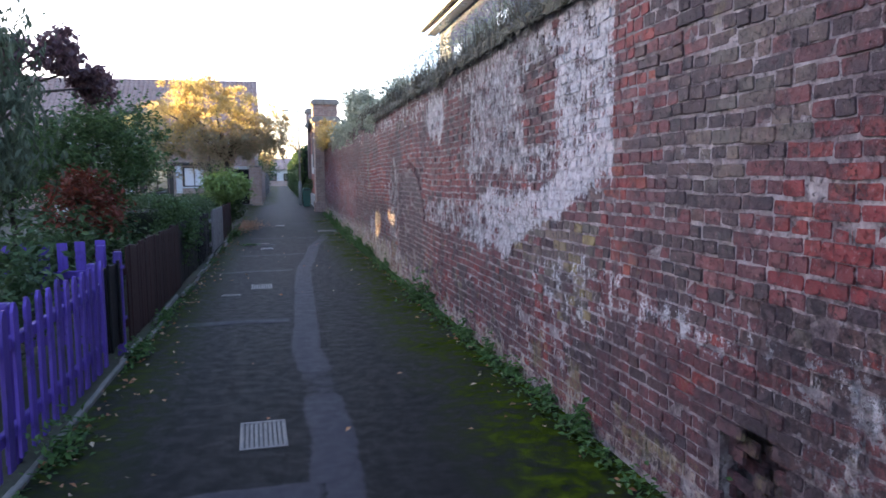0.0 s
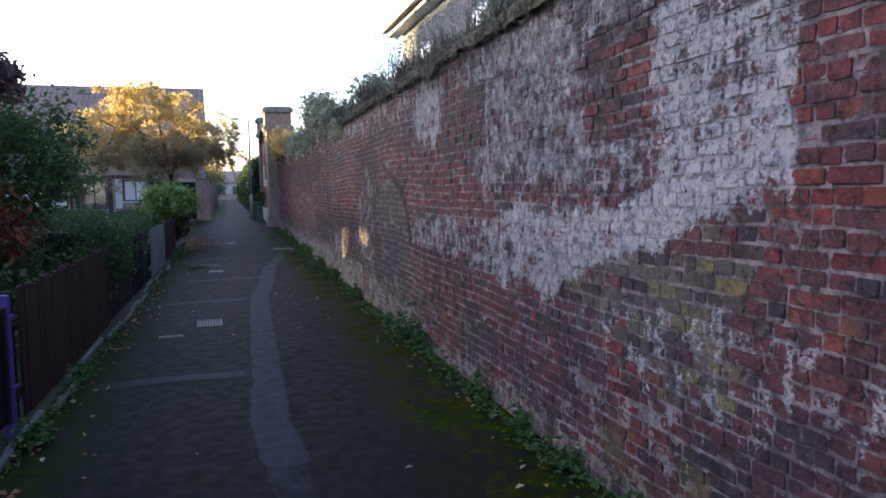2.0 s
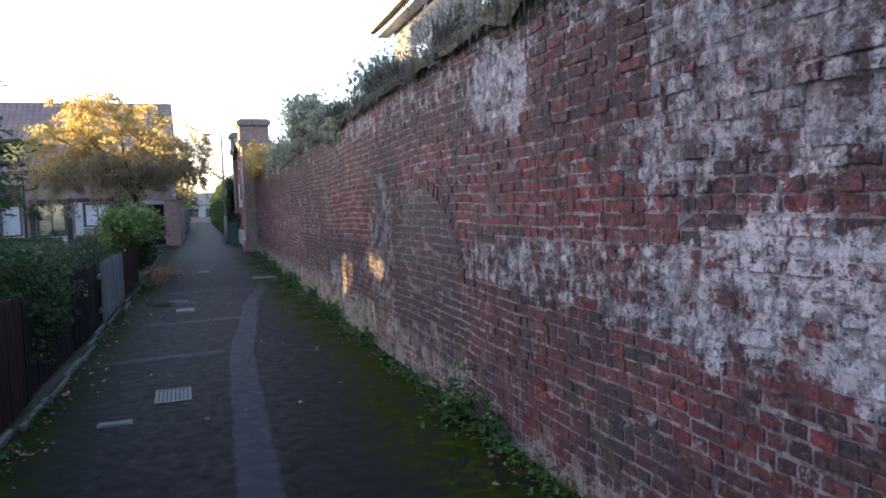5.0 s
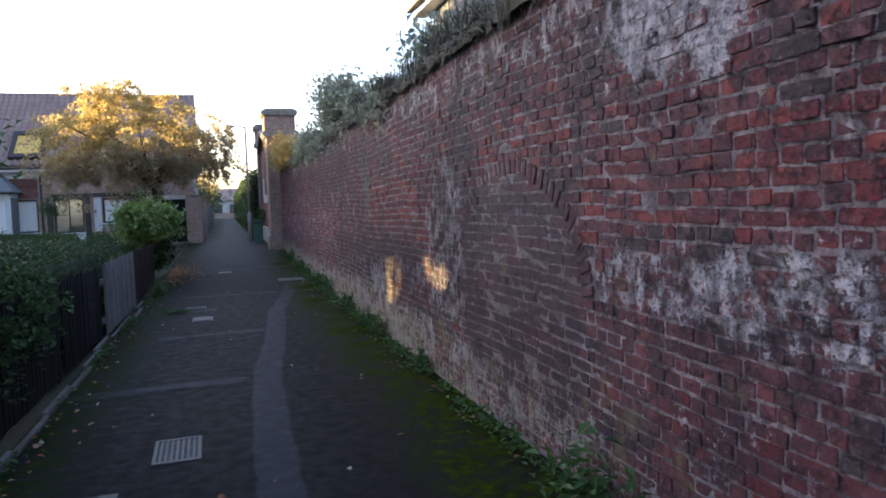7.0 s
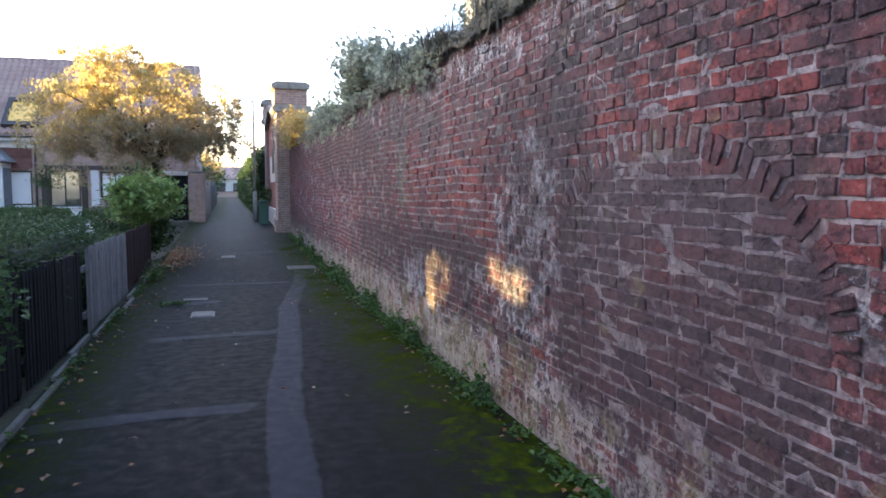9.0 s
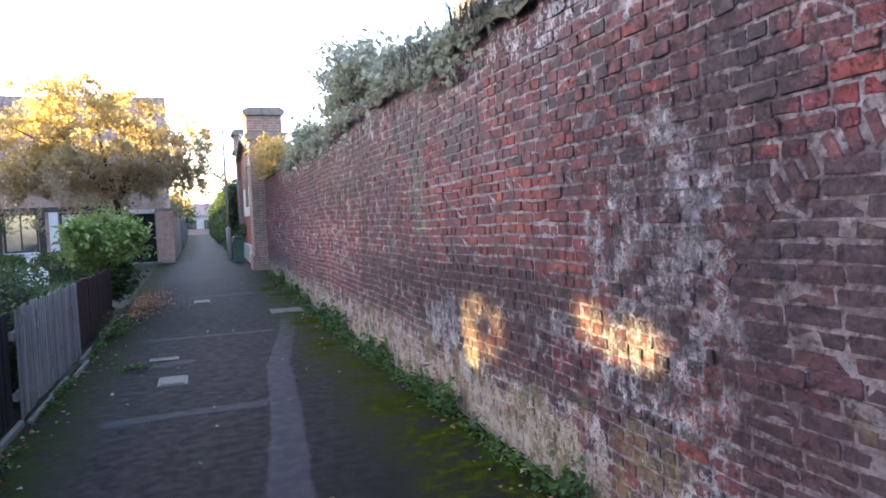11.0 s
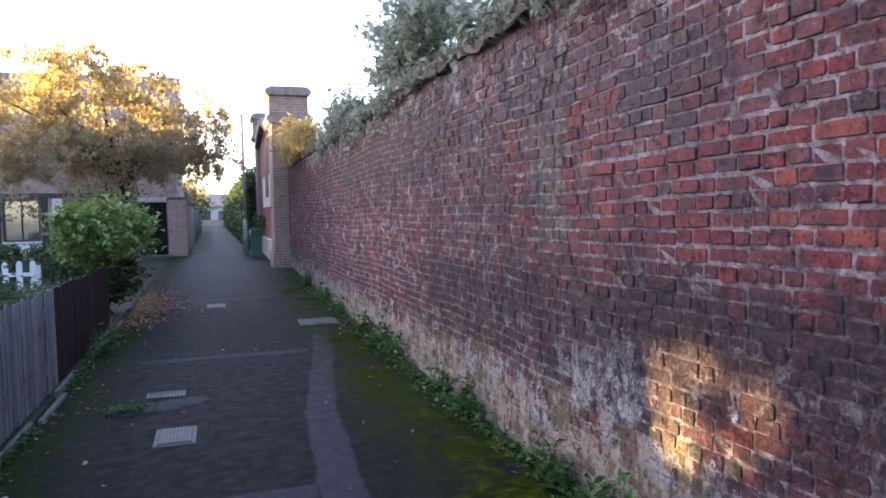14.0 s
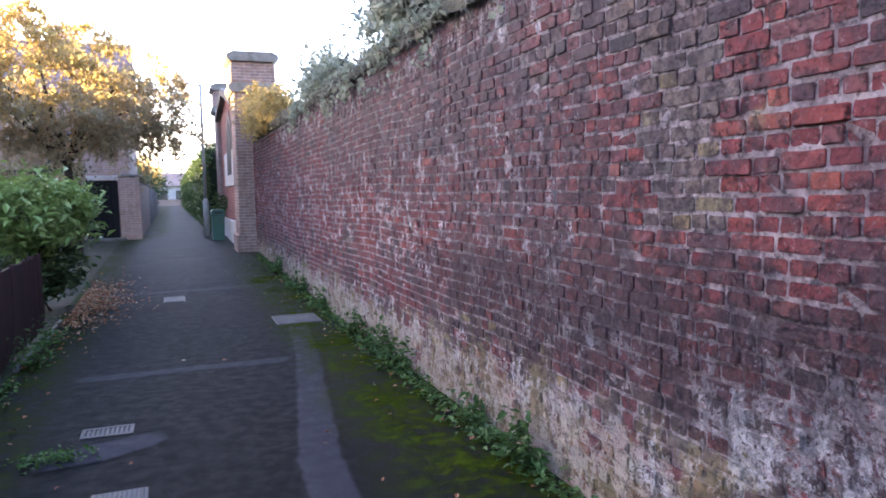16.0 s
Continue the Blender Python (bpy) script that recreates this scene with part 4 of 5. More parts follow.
def tiled_slope(x0, x1, eave, ridge, cols, rows):
    """A slope of overlapping pantiles: eave and ridge are (y, z)."""
    co, fs = [], []
    per = 4
    w = cols * per + 1
    for r in range(rows):
        for k in (0, 1):
            f = (r + k) / rows
            y, z = eave[0] + (ridge[0] - eave[0]) * f, eave[1] + (ridge[1] - eave[1]) * f
            for i in range(w):
                up = 0.075 * (0.5 + 0.5 * math.cos(i / per * math.tau)) + (0.02 if k == 0 else 0.0)
                co.append((x0 + (x1 - x0) * i / (w - 1), y - up * 0.6, z + up * 0.8))
        base = r * 2 * w
        fs += [(base + i, base + i + 1, base + w + i + 1, base + w + i) for i in range(w - 1)]
        if r:
            low = base - w
            fs += [(low + i, low + i + 1, base + i + 1, base + i) for i in range(w - 1)]
    me = bpy.data.meshes.new("tiles")
    me.from_pydata(co, [], fs)
    return me


def cottages():
    f, z0 = 37.5, 0.2
    ob = thing("cottage_row", (0, 0, 0), "row of low brick cottages with pantiled roof and dark framed windows", "house")
    wins = ((-7.8, -6.97, 0.94, 2.22), (-6.42, -5.34, 0.88, 2.24), (-4.66, -3.6, 1.22, 2.2), (-11.5, -10.4, 1.2, 2.22))
    bm = bmesh.new()
    xs = sorted({-14.0, -1.2, *[v for w in wins for v in w[:2]]})
    for a, b in zip(xs, xs[1:]):
        hole = [w for w in wins if w[0] <= a and b <= w[1]]
        if hole:
            box(bm, a, b, f, f + 0.25, z0 - 0.4, hole[0][2])
            box(bm, a, b, f, f + 0.25, hole[0][3], 3.55)
        else:
            box(bm, a, b, f, f + 0.25, z0 - 0.4, 3.55)
    part("front_wall", bm, M_HOUSE, ob)
    part("gable_wall", prism([(37.76, -0.2), (44.0, -0.2), (44.0, 3.5), (40.8, 6.5), (37.76, 3.5)], "x", -1.45, -1.2), M_HOUSE, ob)
    part("rear_wall", boxes((-14, -1.45, 43.75, 44.0, -0.2, 3.5)), M_HOUSE, ob)
    part("gable_wall", prism([(37.76, -0.2), (43.74, -0.2), (43.74, 3.5), (40.8, 6.4), (37.76, 3.5)], "x", -14, -13.75), M_HOUSE, ob)
    part("room_back", boxes((-13.7, -1.5, 39.2, 39.3, 0, 3.4)), M_RENDER, ob)
    roof = part("roof", prism([(37.15, 3.38), (40.8, 6.62), (44.4, 3.38), (44.4, 3.5), (40.8, 6.75), (37.15, 3.5)], "x", -14.2, -1.05), M_TILE, ob)
    tagged(part("tiles", tiled_slope(-14.2, -1.05, (37.12, 3.52), (40.78, 6.78), 56, 16), M_TILE, roof, "brown clay pantiles"), kind="stuff")
    part("ridge", prism([(40.66, 6.72), (40.72, 6.84), (40.88, 6.84), (40.94, 6.72)], "x", -14.2, -1.05), M_TILE, roof, "ridge tiles")
    part("fascia", boxes((-14.2, -1.05, 37.1, 37.14, 3.3, 3.48)), M_WHITE, ob, "white fascia board")
    part("gutter", boxes((-14.2, -1.05, 36.98, 37.095, 3.4, 3.47), bevel=0.02), M_FRAME, ob)
    part("wall_band", boxes((-8.4, -6.72, f - 0.06, f - 0.004, 3.06, 3.4)), M_WHITE, ob, "white painted band under the eaves")
    for k in range(6):
        part("tile_course", prism([(f - 0.075, 2.3 + 0.125 * k), (f - 0.004, 2.3 + 0.125 * k), (f - 0.004, 2.43 + 0.125 * k), (f - 0.03, 2.43 + 0.125 * k)], "x", -8.3, -6.94), M_HUNG, ob)
    for a, b in ((-6.66, -6.45), (-5.31, -5.1)):
        part("timber_post", boxes((a, b, f - 0.05, f - 0.004, 0.2, 2.4), bevel=0.01), M_FRAME, ob, "dark stained timber post")
    part("timber_beam", boxes((-6.66, -3.3, f - 0.075, f - 0.052, 2.27, 2.42), bevel=0.006), M_FRAME, ob, "dark stained timber beam")
    part("white_panel", boxes((-4.98, -4.7, f - 0.035, f - 0.003, 0.9, 2.24)), M_WHITE, ob)
    part("white_panel", boxes((-6.44, -5.32, f - 0.035, f - 0.003, 0.5, 0.78)), M_WHITE, ob)
    for i, (a, b, c, d) in enumerate(wins):
        framed_window(ob, a, b, c, d, f + 0.08, M_BLIND if i in (0, 2) else M_GLASS, bars=0 if i == 0 else 1)
    for x in (-6.8, -3.35):
        part("downpipe", tube(bmesh.new(), [(x, f - 0.12, 0), (x, f - 0.12, 3.4)], [0.04, 0.04], 8), M_FRAME, ob)
    # the porch that stands out from the front, with a small hipped roof
    porch = part("porch", boxes((-9.35, -7.62, 36.3, 36.38, 0.1, 0.85), (-9.35, -7.62, 36.3, 36.38, 2.2, 2.5), (-9.35, -9.2, 36.3, 36.38, 0.85, 2.2), (-7.8, -7.62, 36.3, 36.38, 0.85, 2.2), (-8.35, -8.25, 36.3, 36.38, 0.85, 2.2), (-7.7, -7.62, 36.38, 37.46, 0.1, 0.6), (-7.7, -7.62, 36.38, 37.46, 2.3, 2.5), (-9.35, -9.27, 36.38, 37.46, 0.1, 2.5)), M_WHITE, ob, "white painted porch")
    for a, b in ((-9.2, -8.36), (-8.24, -7.81)):
        part("pane", boxes((a, b, 36.33, 36.345, 0.86, 2.19)), M_BLIND, porch)
    part("side_window", boxes((-7.69, -7.63, 36.4, 37.45, 0.61, 2.29)), M_SLATE, porch, "dark side window")
    bm = bmesh.new()
    low = [bm.verts.new(p) for p in ((-9.6, 36.05, 2.5), (-7.4, 36.05, 2.5), (-7.4, 37.48, 2.5), (-9.6, 37.48, 2.5))]
    top = [bm.verts.new(p) for p in ((-8.9, 36.8, 3.22), (-8.1, 36.8, 3.22), (-8.1, 37.48, 3.22), (-8.9, 37.48, 3.22))]
    for n in range(4):
        bm.faces.new((low[n], low[(n + 1) % 4], top[(n + 1) % 4], top[n]))
    bm.faces.new(top)
    bm.faces.new(low[::-1])
    part("porch_roof", bm, M_SLATE, porch, "grey slate porch roof")
    part("porch_gutter", boxes((-9.62, -7.38, 35.98, 36.045, 2.46, 2.52), bevel=0.01), M_FRAME, porch)
    # roof light in the slope
    n = Vector((0, -3.25, 3.65)).normalized()
    c = Vector((-7.23, 37.98, 4.3))
    m = Matrix.Translation(c + n * 0.09) @ Matrix.Rotation(math.atan2(3.25, 3.65), 4, "X")
    rl = part("roof_light", bmesh.new(), M_FRAME, ob, "dark framed roof light")
    bm = bmesh.new()
    for r in ((-0.62, 0.62, -0.84, -0.62), (-0.62, 0.62, 0.62, 0.84), (-0.62, -0.45, -0.62, 0.62), (0.45, 0.62, -0.62, 0.62)):
        box(bm, r[0], r[1], r[2], r[3], -0.08, 0.1, m=m)
    bm.to_mesh(rl.data)
    bm.free()
    bm = bmesh.new()
    box(bm, -0.45, 0.45, -0.62, 0.62, -0.02, 0.04, m=m)
    part("pane", bm, M_AMBER, rl, "pane with an amber reflection painted in")


cottages()


def side_gate():
    """The dark gate between the last cottage and the lane, its brick pillar and the wall beyond."""
    y, z0 = 36.4, ground_z(36.4)
    ob = thing("side_gate", (0, 0, 0), "dark timber side gate under a pale lintel", "gate")
    leaf_ = part("gate_leaf", boxes((-2.2, -1.47, y + 0.06, y + 0.12, z0 + 0.04, 2.05), bevel=0.008), M_BLACK, ob)
    for i in range(6):
        x = -2.2 + 0.12 * i
        part("board", boxes((x + 0.006, x + 0.114, y + 0.03, y + 0.058, z0 + 0.05, 2.04), bevel=0.004), M_BLACK, leaf_)
    part("lintel", boxes((-2.3, -1.44, y - 0.04, y + 0.2, 2.06, 2.2), bevel=0.01), M_PALE, ob)
    part("step", boxes((-2.4, -1.3, y - 0.5, y - 0.02, z0 - 0.05, z0 + 0.06), bevel=0.02), M_CONCRETE, ob)
    part("gate_post", boxes((-2.36, -2.21, y - 0.02, y + 0.16, z0 - 0.1, 2.05), bevel=0.01), M_BLACK, ob)
    pil = thing("brick_pillar", (0, 0, 0), "brick pillar at the end of a garden wall", "pillar")
    part("shaft", boxes((-1.44, -0.86, y, y + 0.5, z0 - 0.2, 2.15), bevel=0.015), M_HOUSE, pil)
    part("cap", boxes((-1.46, -0.82, y - 0.04, y + 0.54, 2.15, 2.23), bevel=0.02), M_STONE, pil)
    tagged(mesh_object("wall_lane", boxes((-1.2, -0.9, y + 0.5, 47, 0, 2.0)), M_HOUSE), "brick garden wall along the lane", "brick wall", kind="structure")
    tagged(mesh_object("wall_lane_coping", boxes((-1.24, -0.86, y + 0.55, 47, 2.0, 2.07), bevel=0.01), M_STONE), "flat stone coping", "coping", kind="structure")


side_gate()
fence("board_fence", (-1.0, 47.0), (-1.0, 72.0), 1.7, M_SILVER, "tall grey board fence far along the lane", picket=0.15, gap=0.01, point=0.0, post_every=2.5, seed=12, base=0.3)


def house_beyond_wall():
    ob = thing("house", (0, 0, 0), "pale grey brick house with deep eaves behind the garden wall", "house")
    part("wall", boxes((5.25, 11.5, 9.0, 23.4, -0.1, 6.45)), M_TAN, ob)
    roof = part("roof", prism([(4.85, 6.4), (8.4, 9.3), (12.0, 6.4), (12.0, 6.55), (8.4, 9.5), (4.85, 6.55)], "y", 8.6, 24.1), M_TILE, ob)
    part("gutter", boxes((4.74, 4.845, 8.6, 24.1, 6.42, 6.52), bevel=0.02), M_FRAME, roof)
    part("soffit", boxes((4.9, 5.245, 8.7, 24.0, 6.3, 6.38)), M_WHITE, ob, "pale painted soffit")
    for y in (12.2, 16.4, 20.6):
        w = part("window", boxes((5.2, 5.248, y - 0.6, y + 0.6, 4.0, 5.5), bevel=0.01), M_WHITE, ob, "white framed window")
        part("pane", boxes((5.185, 5.198, y - 0.52, y - 0.02, 4.1, 5.42)), M_GLASS, w)
        part("pane", boxes((5.185, 5.198, y + 0.02, y + 0.52, 4.1, 5.42)), M_GLASS, w)
        part("sill", boxes((5.1, 5.248, y - 0.7, y + 0.7, 3.9, 3.995), bevel=0.01), M_PALE, ob)


house_beyond_wall()


def lane_end_house():
    ob = thing("house", (0, 0, 0), "distant white and red house closing the lane", "house")
    part("wall", boxes((-3.0, 5.0, 110, 116, 0, 3.0)), M_HOUSE, ob)
    part("render_band", boxes((-3.0, 5.0, 109.95, 109.99, 1.2, 3.0)), M_RENDER, ob, "white render")
    part("roof", prism([(109.5, 2.9), (113, 4.6), (116.5, 2.9)], "x", -3.4, 5.4), M_TILE, ob)
    for x in (-1.0, 1.2, 3.4):
        for z in (1.2,):
            w = part("window", boxes((x - 0.6, x + 0.6, 109.85, 109.94, z, z + 1.1)), M_FRAME, ob)
            part("pane", boxes((x - 0.5, x + 0.5, 109.83, 109.848, z + 0.1, z + 1.0)), M_GLASS, w)


lane_end_house()


def litter_bin():
    x, y, z = 1.22, 34.6, ground_z(34.6)
    ob = thing("litter_bin", pose(x, y, z), "green plastic litter bin standing beside the gatehouse", "litter bin")
    part("body", prism([(-0.15, 0), (0.15, 0), (0.18, 0.74), (-0.18, 0.74)], "y", -0.2, 0.2), M_BIN, ob)
    hood = part("hood", prism([(-0.19, 0.74), (0.19, 0.74), (0.19, 0.82), (0.13, 0.88), (-0.13, 0.88), (-0.19, 0.82)], "y", -0.23, 0.23), M_BIN, ob)
    part("slot", boxes((-0.12, 0.12, -0.236, -0.228, 0.76, 0.81)), M_HOLE, hood)
    part("rim", boxes((-0.2, 0.2, -0.25, 0.25, 0.7, 0.739), bevel=0.01), M_BIN, ob)


def lamp_post():
    x, y, z = 0.98, 36.2, ground_z(36)
    ob = thing("street_lamp", pose(x, y, z), "slim grey steel lamp post with a short arm", "street lamp")
    part("base", tube(bmesh.new(), [(0, 0, -0.1), (0, 0, 1.1), (0, 0, 1.15)], [0.085, 0.085, 0.05], 12), M_POST, ob)
    part("column", tube(bmesh.new(), [(0, 0, 1.15), (0, 0, 3.0), (0, 0, 4.6)], [0.05, 0.043, 0.036], 10), M_POST, ob)
    part("arm", tube(bmesh.new(), [(0, 0, 4.55), (-0.2, 0, 4.62), (-0.45, 0, 4.62)], [0.03, 0.025, 0.025], 8), M_POST, ob)
    part("lantern", boxes((-0.75, -0.42, -0.09, 0.09, 4.55, 4.66), bevel=0.03), M_POST, ob)


litter_bin()
lamp_post()


# ---- plants ----
def stand(name, at, label, category, crown, crown_mat, limbs, bark=None, group=""):
    ob = thing(name, (0, 0, 0), label, category, group)
    bm = bmesh.new()
    for pts, radii in limbs:
        tube(bm, pts, radii, 7)
    if limbs:
        part("trunk", bm, bark or M_BARK, ob)
    if isinstance(crown, list):
        for me, mat in crown:
            part("crown", me, mat, ob)
    else:
        part("crown", crown, crown_mat, ob)
    return ob


def limbs_to(base, fork, tips, r, rng):
    """A trunk to a fork and bent limbs on to each tip."""
    base, fork = Vector(base), Vector(fork)
    mid = (base + fork) / 2 + Vector((rng.normal(0, 0.05), rng.normal(0, 0.05), 0))
    out = [([base, mid, fork], [r, r * 0.8, r * 0.65])]
    for t in tips:
        t = Vector(t)
        bend = fork.lerp(t, 0.5) + Vector((rng.normal(0, 0.12), rng.normal(0, 0.12), 0.12 * (t - fork).length))
        out.append(([fork, bend, t], [r * 0.5, r * 0.3, r * 0.08]))
    return out


def gold_tree():
    r = np.random.default_rng(21)
    c, rad = (-2.6, 30.5, 3.85), (2.9, 2.3, 1.75)
    tips = [Vector(c) + Vector((math.cos(a) * rad[0] * q, math.sin(a) * rad[1] * q, h)) for a, q, h in zip(r.uniform(0, 6.28, 13), r.uniform(0.4, 0.8, 13), r.uniform(-0.5, 0.9, 13))]
    p = []
    for i in range(330):
        d = r.normal(0, 1, 3)
        d /= np.linalg.norm(d)
        q = r.uniform(0.25, 0.92)
        start = np.array(c) + d * q * np.array(rad) + np.array([0, 0, -0.25 * q])
        if start[2] < 2.35:
            start[2] = 2.35 + r.uniform(0, 0.5)
        out = np.array([d[0], d[1] * 0.9, abs(d[2]) * 0.6 + 0.1])
        ln, n = r.uniform(0.5, 1.15), int(r.integers(45, 95))
        t = r.uniform(0, 1, n)[:, None]
        p.append(start + out * t * ln + np.array([0, 0, -1]) * t * t * ln * r.uniform(0.3, 0.9) + r.normal(0, 1, (n, 3)) * np.array([0.085, 0.085, 0.06]))
    p.append(lumpy(r, 2600, (-1.7, 30.3, 2.95), (1.75, 1.7, 0.85), 70, 0.16, 0.3))
    p.append(lumpy(r, 2200, (-3.3, 30.4, 5.2), (1.3, 1.2, 0.55), 40, 0.14, 0.3))
    # hanging sprays on the lane side
    for i in range(26):
        x0, y0, z0 = r.uniform(-0.6, 0.35), r.uniform(29.2, 31.5), r.uniform(2.7, 4.4)
        n = 70
        s = r.uniform(0, 1, n)
        p.append(np.stack([x0 + s * r.uniform(-0.1, 0.5) + r.normal(0, 0.05, n), y0 + r.normal(0, 0.07, n), z0 - s * s * r.uniform(0.3, 0.9) + r.normal(0, 0.05, n)], 1))
    for i in range(40):
        a = r.uniform(0, 6.28)
        q = r.uniform(0.6, 1.05)
        x0, y0, z0 = c[0] + math.cos(a) * rad[0] * q, c[1] + math.sin(a) * rad[1] * q, r.uniform(2.2, 3.6)
        n = 60
        s = r.uniform(0, 1, n)
        p.append(np.stack([x0 + r.normal(0, 0.09, n), y0 + r.normal(0, 0.09, n), z0 - s * 0.6 + r.normal(0, 0.05, n)], 1))
    q = np.concatenate(p)
    # Lower crown gets a greyer leaf tone: its shade is put into the colour.
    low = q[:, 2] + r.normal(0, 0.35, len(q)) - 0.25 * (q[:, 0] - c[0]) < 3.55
    stand("autumn_tree", None, "garden tree with thin golden autumn leaves and drooping sprays", "tree", [(leaves("crown", q[~low], 0.12, r, 0.5, 0.5, 0.5), M_GOLD), (leaves("crown", q[low], 0.12, r, 0.5, 0.5, 0.5), M_GOLD_SHADE)], None, limbs_to((-2.0, 31.0, 0.1), (-2.1, 30.8, 2.3), tips, 0.12, r))


gold_tree()


def shrub(name, label, category, c, rad, n, lumps, lump, size, mat, base, seed, stem=0.05, shell=0.5, aspect=0.55, hang=0.2):
    r = np.random.default_rng(seed)
    tips = [Vector(c) + Vector(v) for v in (r.normal(0, 0.4, (8, 3)) * np.array(rad)).tolist()]
    floor = ground_z(base[1]) - 0.05
    p = lumpy(r, n, c, rad, lumps, lump, shell)
    p = p[p[:, 2] > floor + 0.08]
    return stand(name, None, label, category, leaves("crown", p, size, r, aspect, hang), mat, limbs_to((base[0], base[1], floor), (base[0], base[1], max(floor + 0.25, c[2] - rad[2] * 0.5)), tips, stem, r))


shrub("laurel", "rounded evergreen laurel with glossy pale green leaves", "shrub", (-1.62, 23.5, 1.38), (0.68, 0.74, 0.52), 3400, 60, 0.13, 0.16, M_LAUREL, (-1.65, 23.5), 31, 0.05, 0.6, 0.42, 0.25)
shrub("laurel", "dark lower laurel growth by the brown fence", "shrub", (-1.6, 23.9, 0.55), (0.45, 0.6, 0.42), 1500, 30, 0.12, 0.12, M_DEEP, (-1.6, 24.0), 32, 0.03)
shrub("garden_tree", "leafy green garden tree behind the fences", "tree", (-3.02, 12.6, 2.05), (1.15, 1.7, 1.0), 11000, 130, 0.2, 0.1, M_LEAF, (-3.2, 13.2), 33, 0.09, 0.45)
shrub("garden_tree", "dark green leafy tree behind the shrubs", "tree", (-4.6, 13.8, 1.7), (1.3, 1.4, 0.9), 6500, 90, 0.2, 0.1, M_DEEP, (-4.6, 13.8), 34, 0.08, 0.4)
shrub("willow_shrub", "shrub with long drooping grey-green leaves", "shrub", (-2.85, 7.7, 2.35), (0.55, 0.9, 1.05), 3600, 60, 0.16, 0.12, M_WILLOW, (-2.9, 7.7), 35, 0.05, 0.35, 0.3, 0.9)
shrub("rust_shrub", "shrub with rusty red autumn leaves", "shrub", (-2.4, 9.9, 1.3), (0.35, 0.8, 0.42), 1700, 30, 0.12, 0.1, M_RUST, (-2.4, 9.9), 36, 0.03)
shrub("dark_shrub", "dense dark shrub behind the purple fence", "shrub", (-2.25, 5.8, 0.7), (0.45, 1.5, 0.5), 3600, 60, 0.15, 0.1, M_DEEP, (-2.3, 5.8), 37, 0.04)
shrub("dark_shrub", "dense dark shrub behind the brown fence", "shrub", (-2.5, 10.0, 0.75), (0.6, 2.2, 0.55), 5200, 80, 0.16, 0.1, M_DEEP, (-2.5, 10.0), 38, 0.04)
shrub("climber", "leafy climber spilling over the black fence", "climber", (-1.62, 12.1, 0.9), (0.27, 1.15, 0.42), 3400, 60, 0.11, 0.075, M_LEAF, (-1.75, 12.6), 39, 0.03)
shrub("climber", "small leafy shrub at the black gate", "climber", (-1.75, 11.6, 0.5), (0.25, 0.4, 0.4), 800, 20, 0.1, 0.07, M_LEAF, (-1.8, 11.6), 40, 0.02)
shrub("garden_shrub", "low green garden shrub before the cottages", "shrub", (-2.9, 27.6, 0.75), (1.0, 0.7, 0.45), 2600, 50, 0.16, 0.09, M_LEAF, (-2.9, 27.6), 41, 0.03)
shrub("garden_shrub", "grey-green front garden shrub", "shrub", (-5.4, 28.3, 0.75), (1.4, 0.8, 0.45), 2600, 50, 0.16, 0.09, M_LEAF, (-5.4, 28.3), 42, 0.03)
shrub("garden_shrub", "dark green shrub beside the side gate", "shrub", (-2.6, 34.6, 1.75), (0.9, 0.8, 0.75), 2600, 50, 0.18, 0.1, M_DEEP, (-2.6, 34.6), 43, 0.04)
shrub("sapling", "small standard tree before the cottage windows", "tree", (-5.6, 33.6, 1.9), (0.5, 0.5, 0.45), 700, 22, 0.12, 0.09, M_LEAF, (-5.6, 33.6), 44, 0.025)
shrub("far_tree", "bushy green tree far along the lane", "tree", (-3.0, 60.0, 2.6), (2.2, 7.0, 1.6), 6000, 90, 0.35, 0.22, M_LEAF, (-3.0, 60.0), 45, 0.12)
shrub("far_tree", "orange autumn tree far along the lane", "tree", (-2.2, 74.0, 3.2), (2.0, 2.5, 2.0), 3500, 60, 0.3, 0.22, M_GOLD, (-2.4, 74.0), 46, 0.12)
shrub("far_tree", "green trees crowding the lane", "tree", (-2.6, 90.0, 2.8), (2.2, 6.0, 2.0), 4500, 70, 0.4, 0.25, M_DEEP, (-2.8, 90.0), 48, 0.12)
shrub("far_tree", "tall dark tree at the end of the lane", "tree", (7.5, 100.0, 5.0), (4.0, 4.0, 3.6), 6000, 80, 0.5, 0.32, M_DEEP, (7.5, 100.0), 47, 0.2)


def wine_branch():
    r = np.random.default_rng(51)
    ob = thing("plum_tree", (0, 0, 0), "wine-leaved tree with branches hanging over the fence", "tree")
    bm = bmesh.new()
    tips = [(-2.6, 10.9, 3.15), (-2.75, 10.0, 3.28), (-2.85, 9.0, 3.2), (-3.1, 8.2, 3.1), (-2.55, 11.4, 2.95)]
    for pts, radii in limbs_to((-4.2, 9.6, -0.1), (-3.9, 9.7, 2.0), tips, 0.09, r):
        tube(bm, pts, radii, 7)
    part("trunk", bm, M_BARK, ob)
    knots = [np.array(t) + k for t in tips for k in r.normal(0, 1, (8, 3)) * np.array([0.17, 0.26, 0.11])]
    p = np.concatenate([k + r.normal(0, 1, (75, 3)) * np.array([0.07, 0.08, 0.06]) - np.array([0, 0, 0.04]) for k in knots] + [lumpy(r, 900, (-3.6, 9.4, 3.2), (0.8, 1.0, 0.5), 20, 0.15)])
    part("crown", leaves("crown", p, 0.105, r, 0.6, 0.6), M_WINE, ob)


wine_branch()


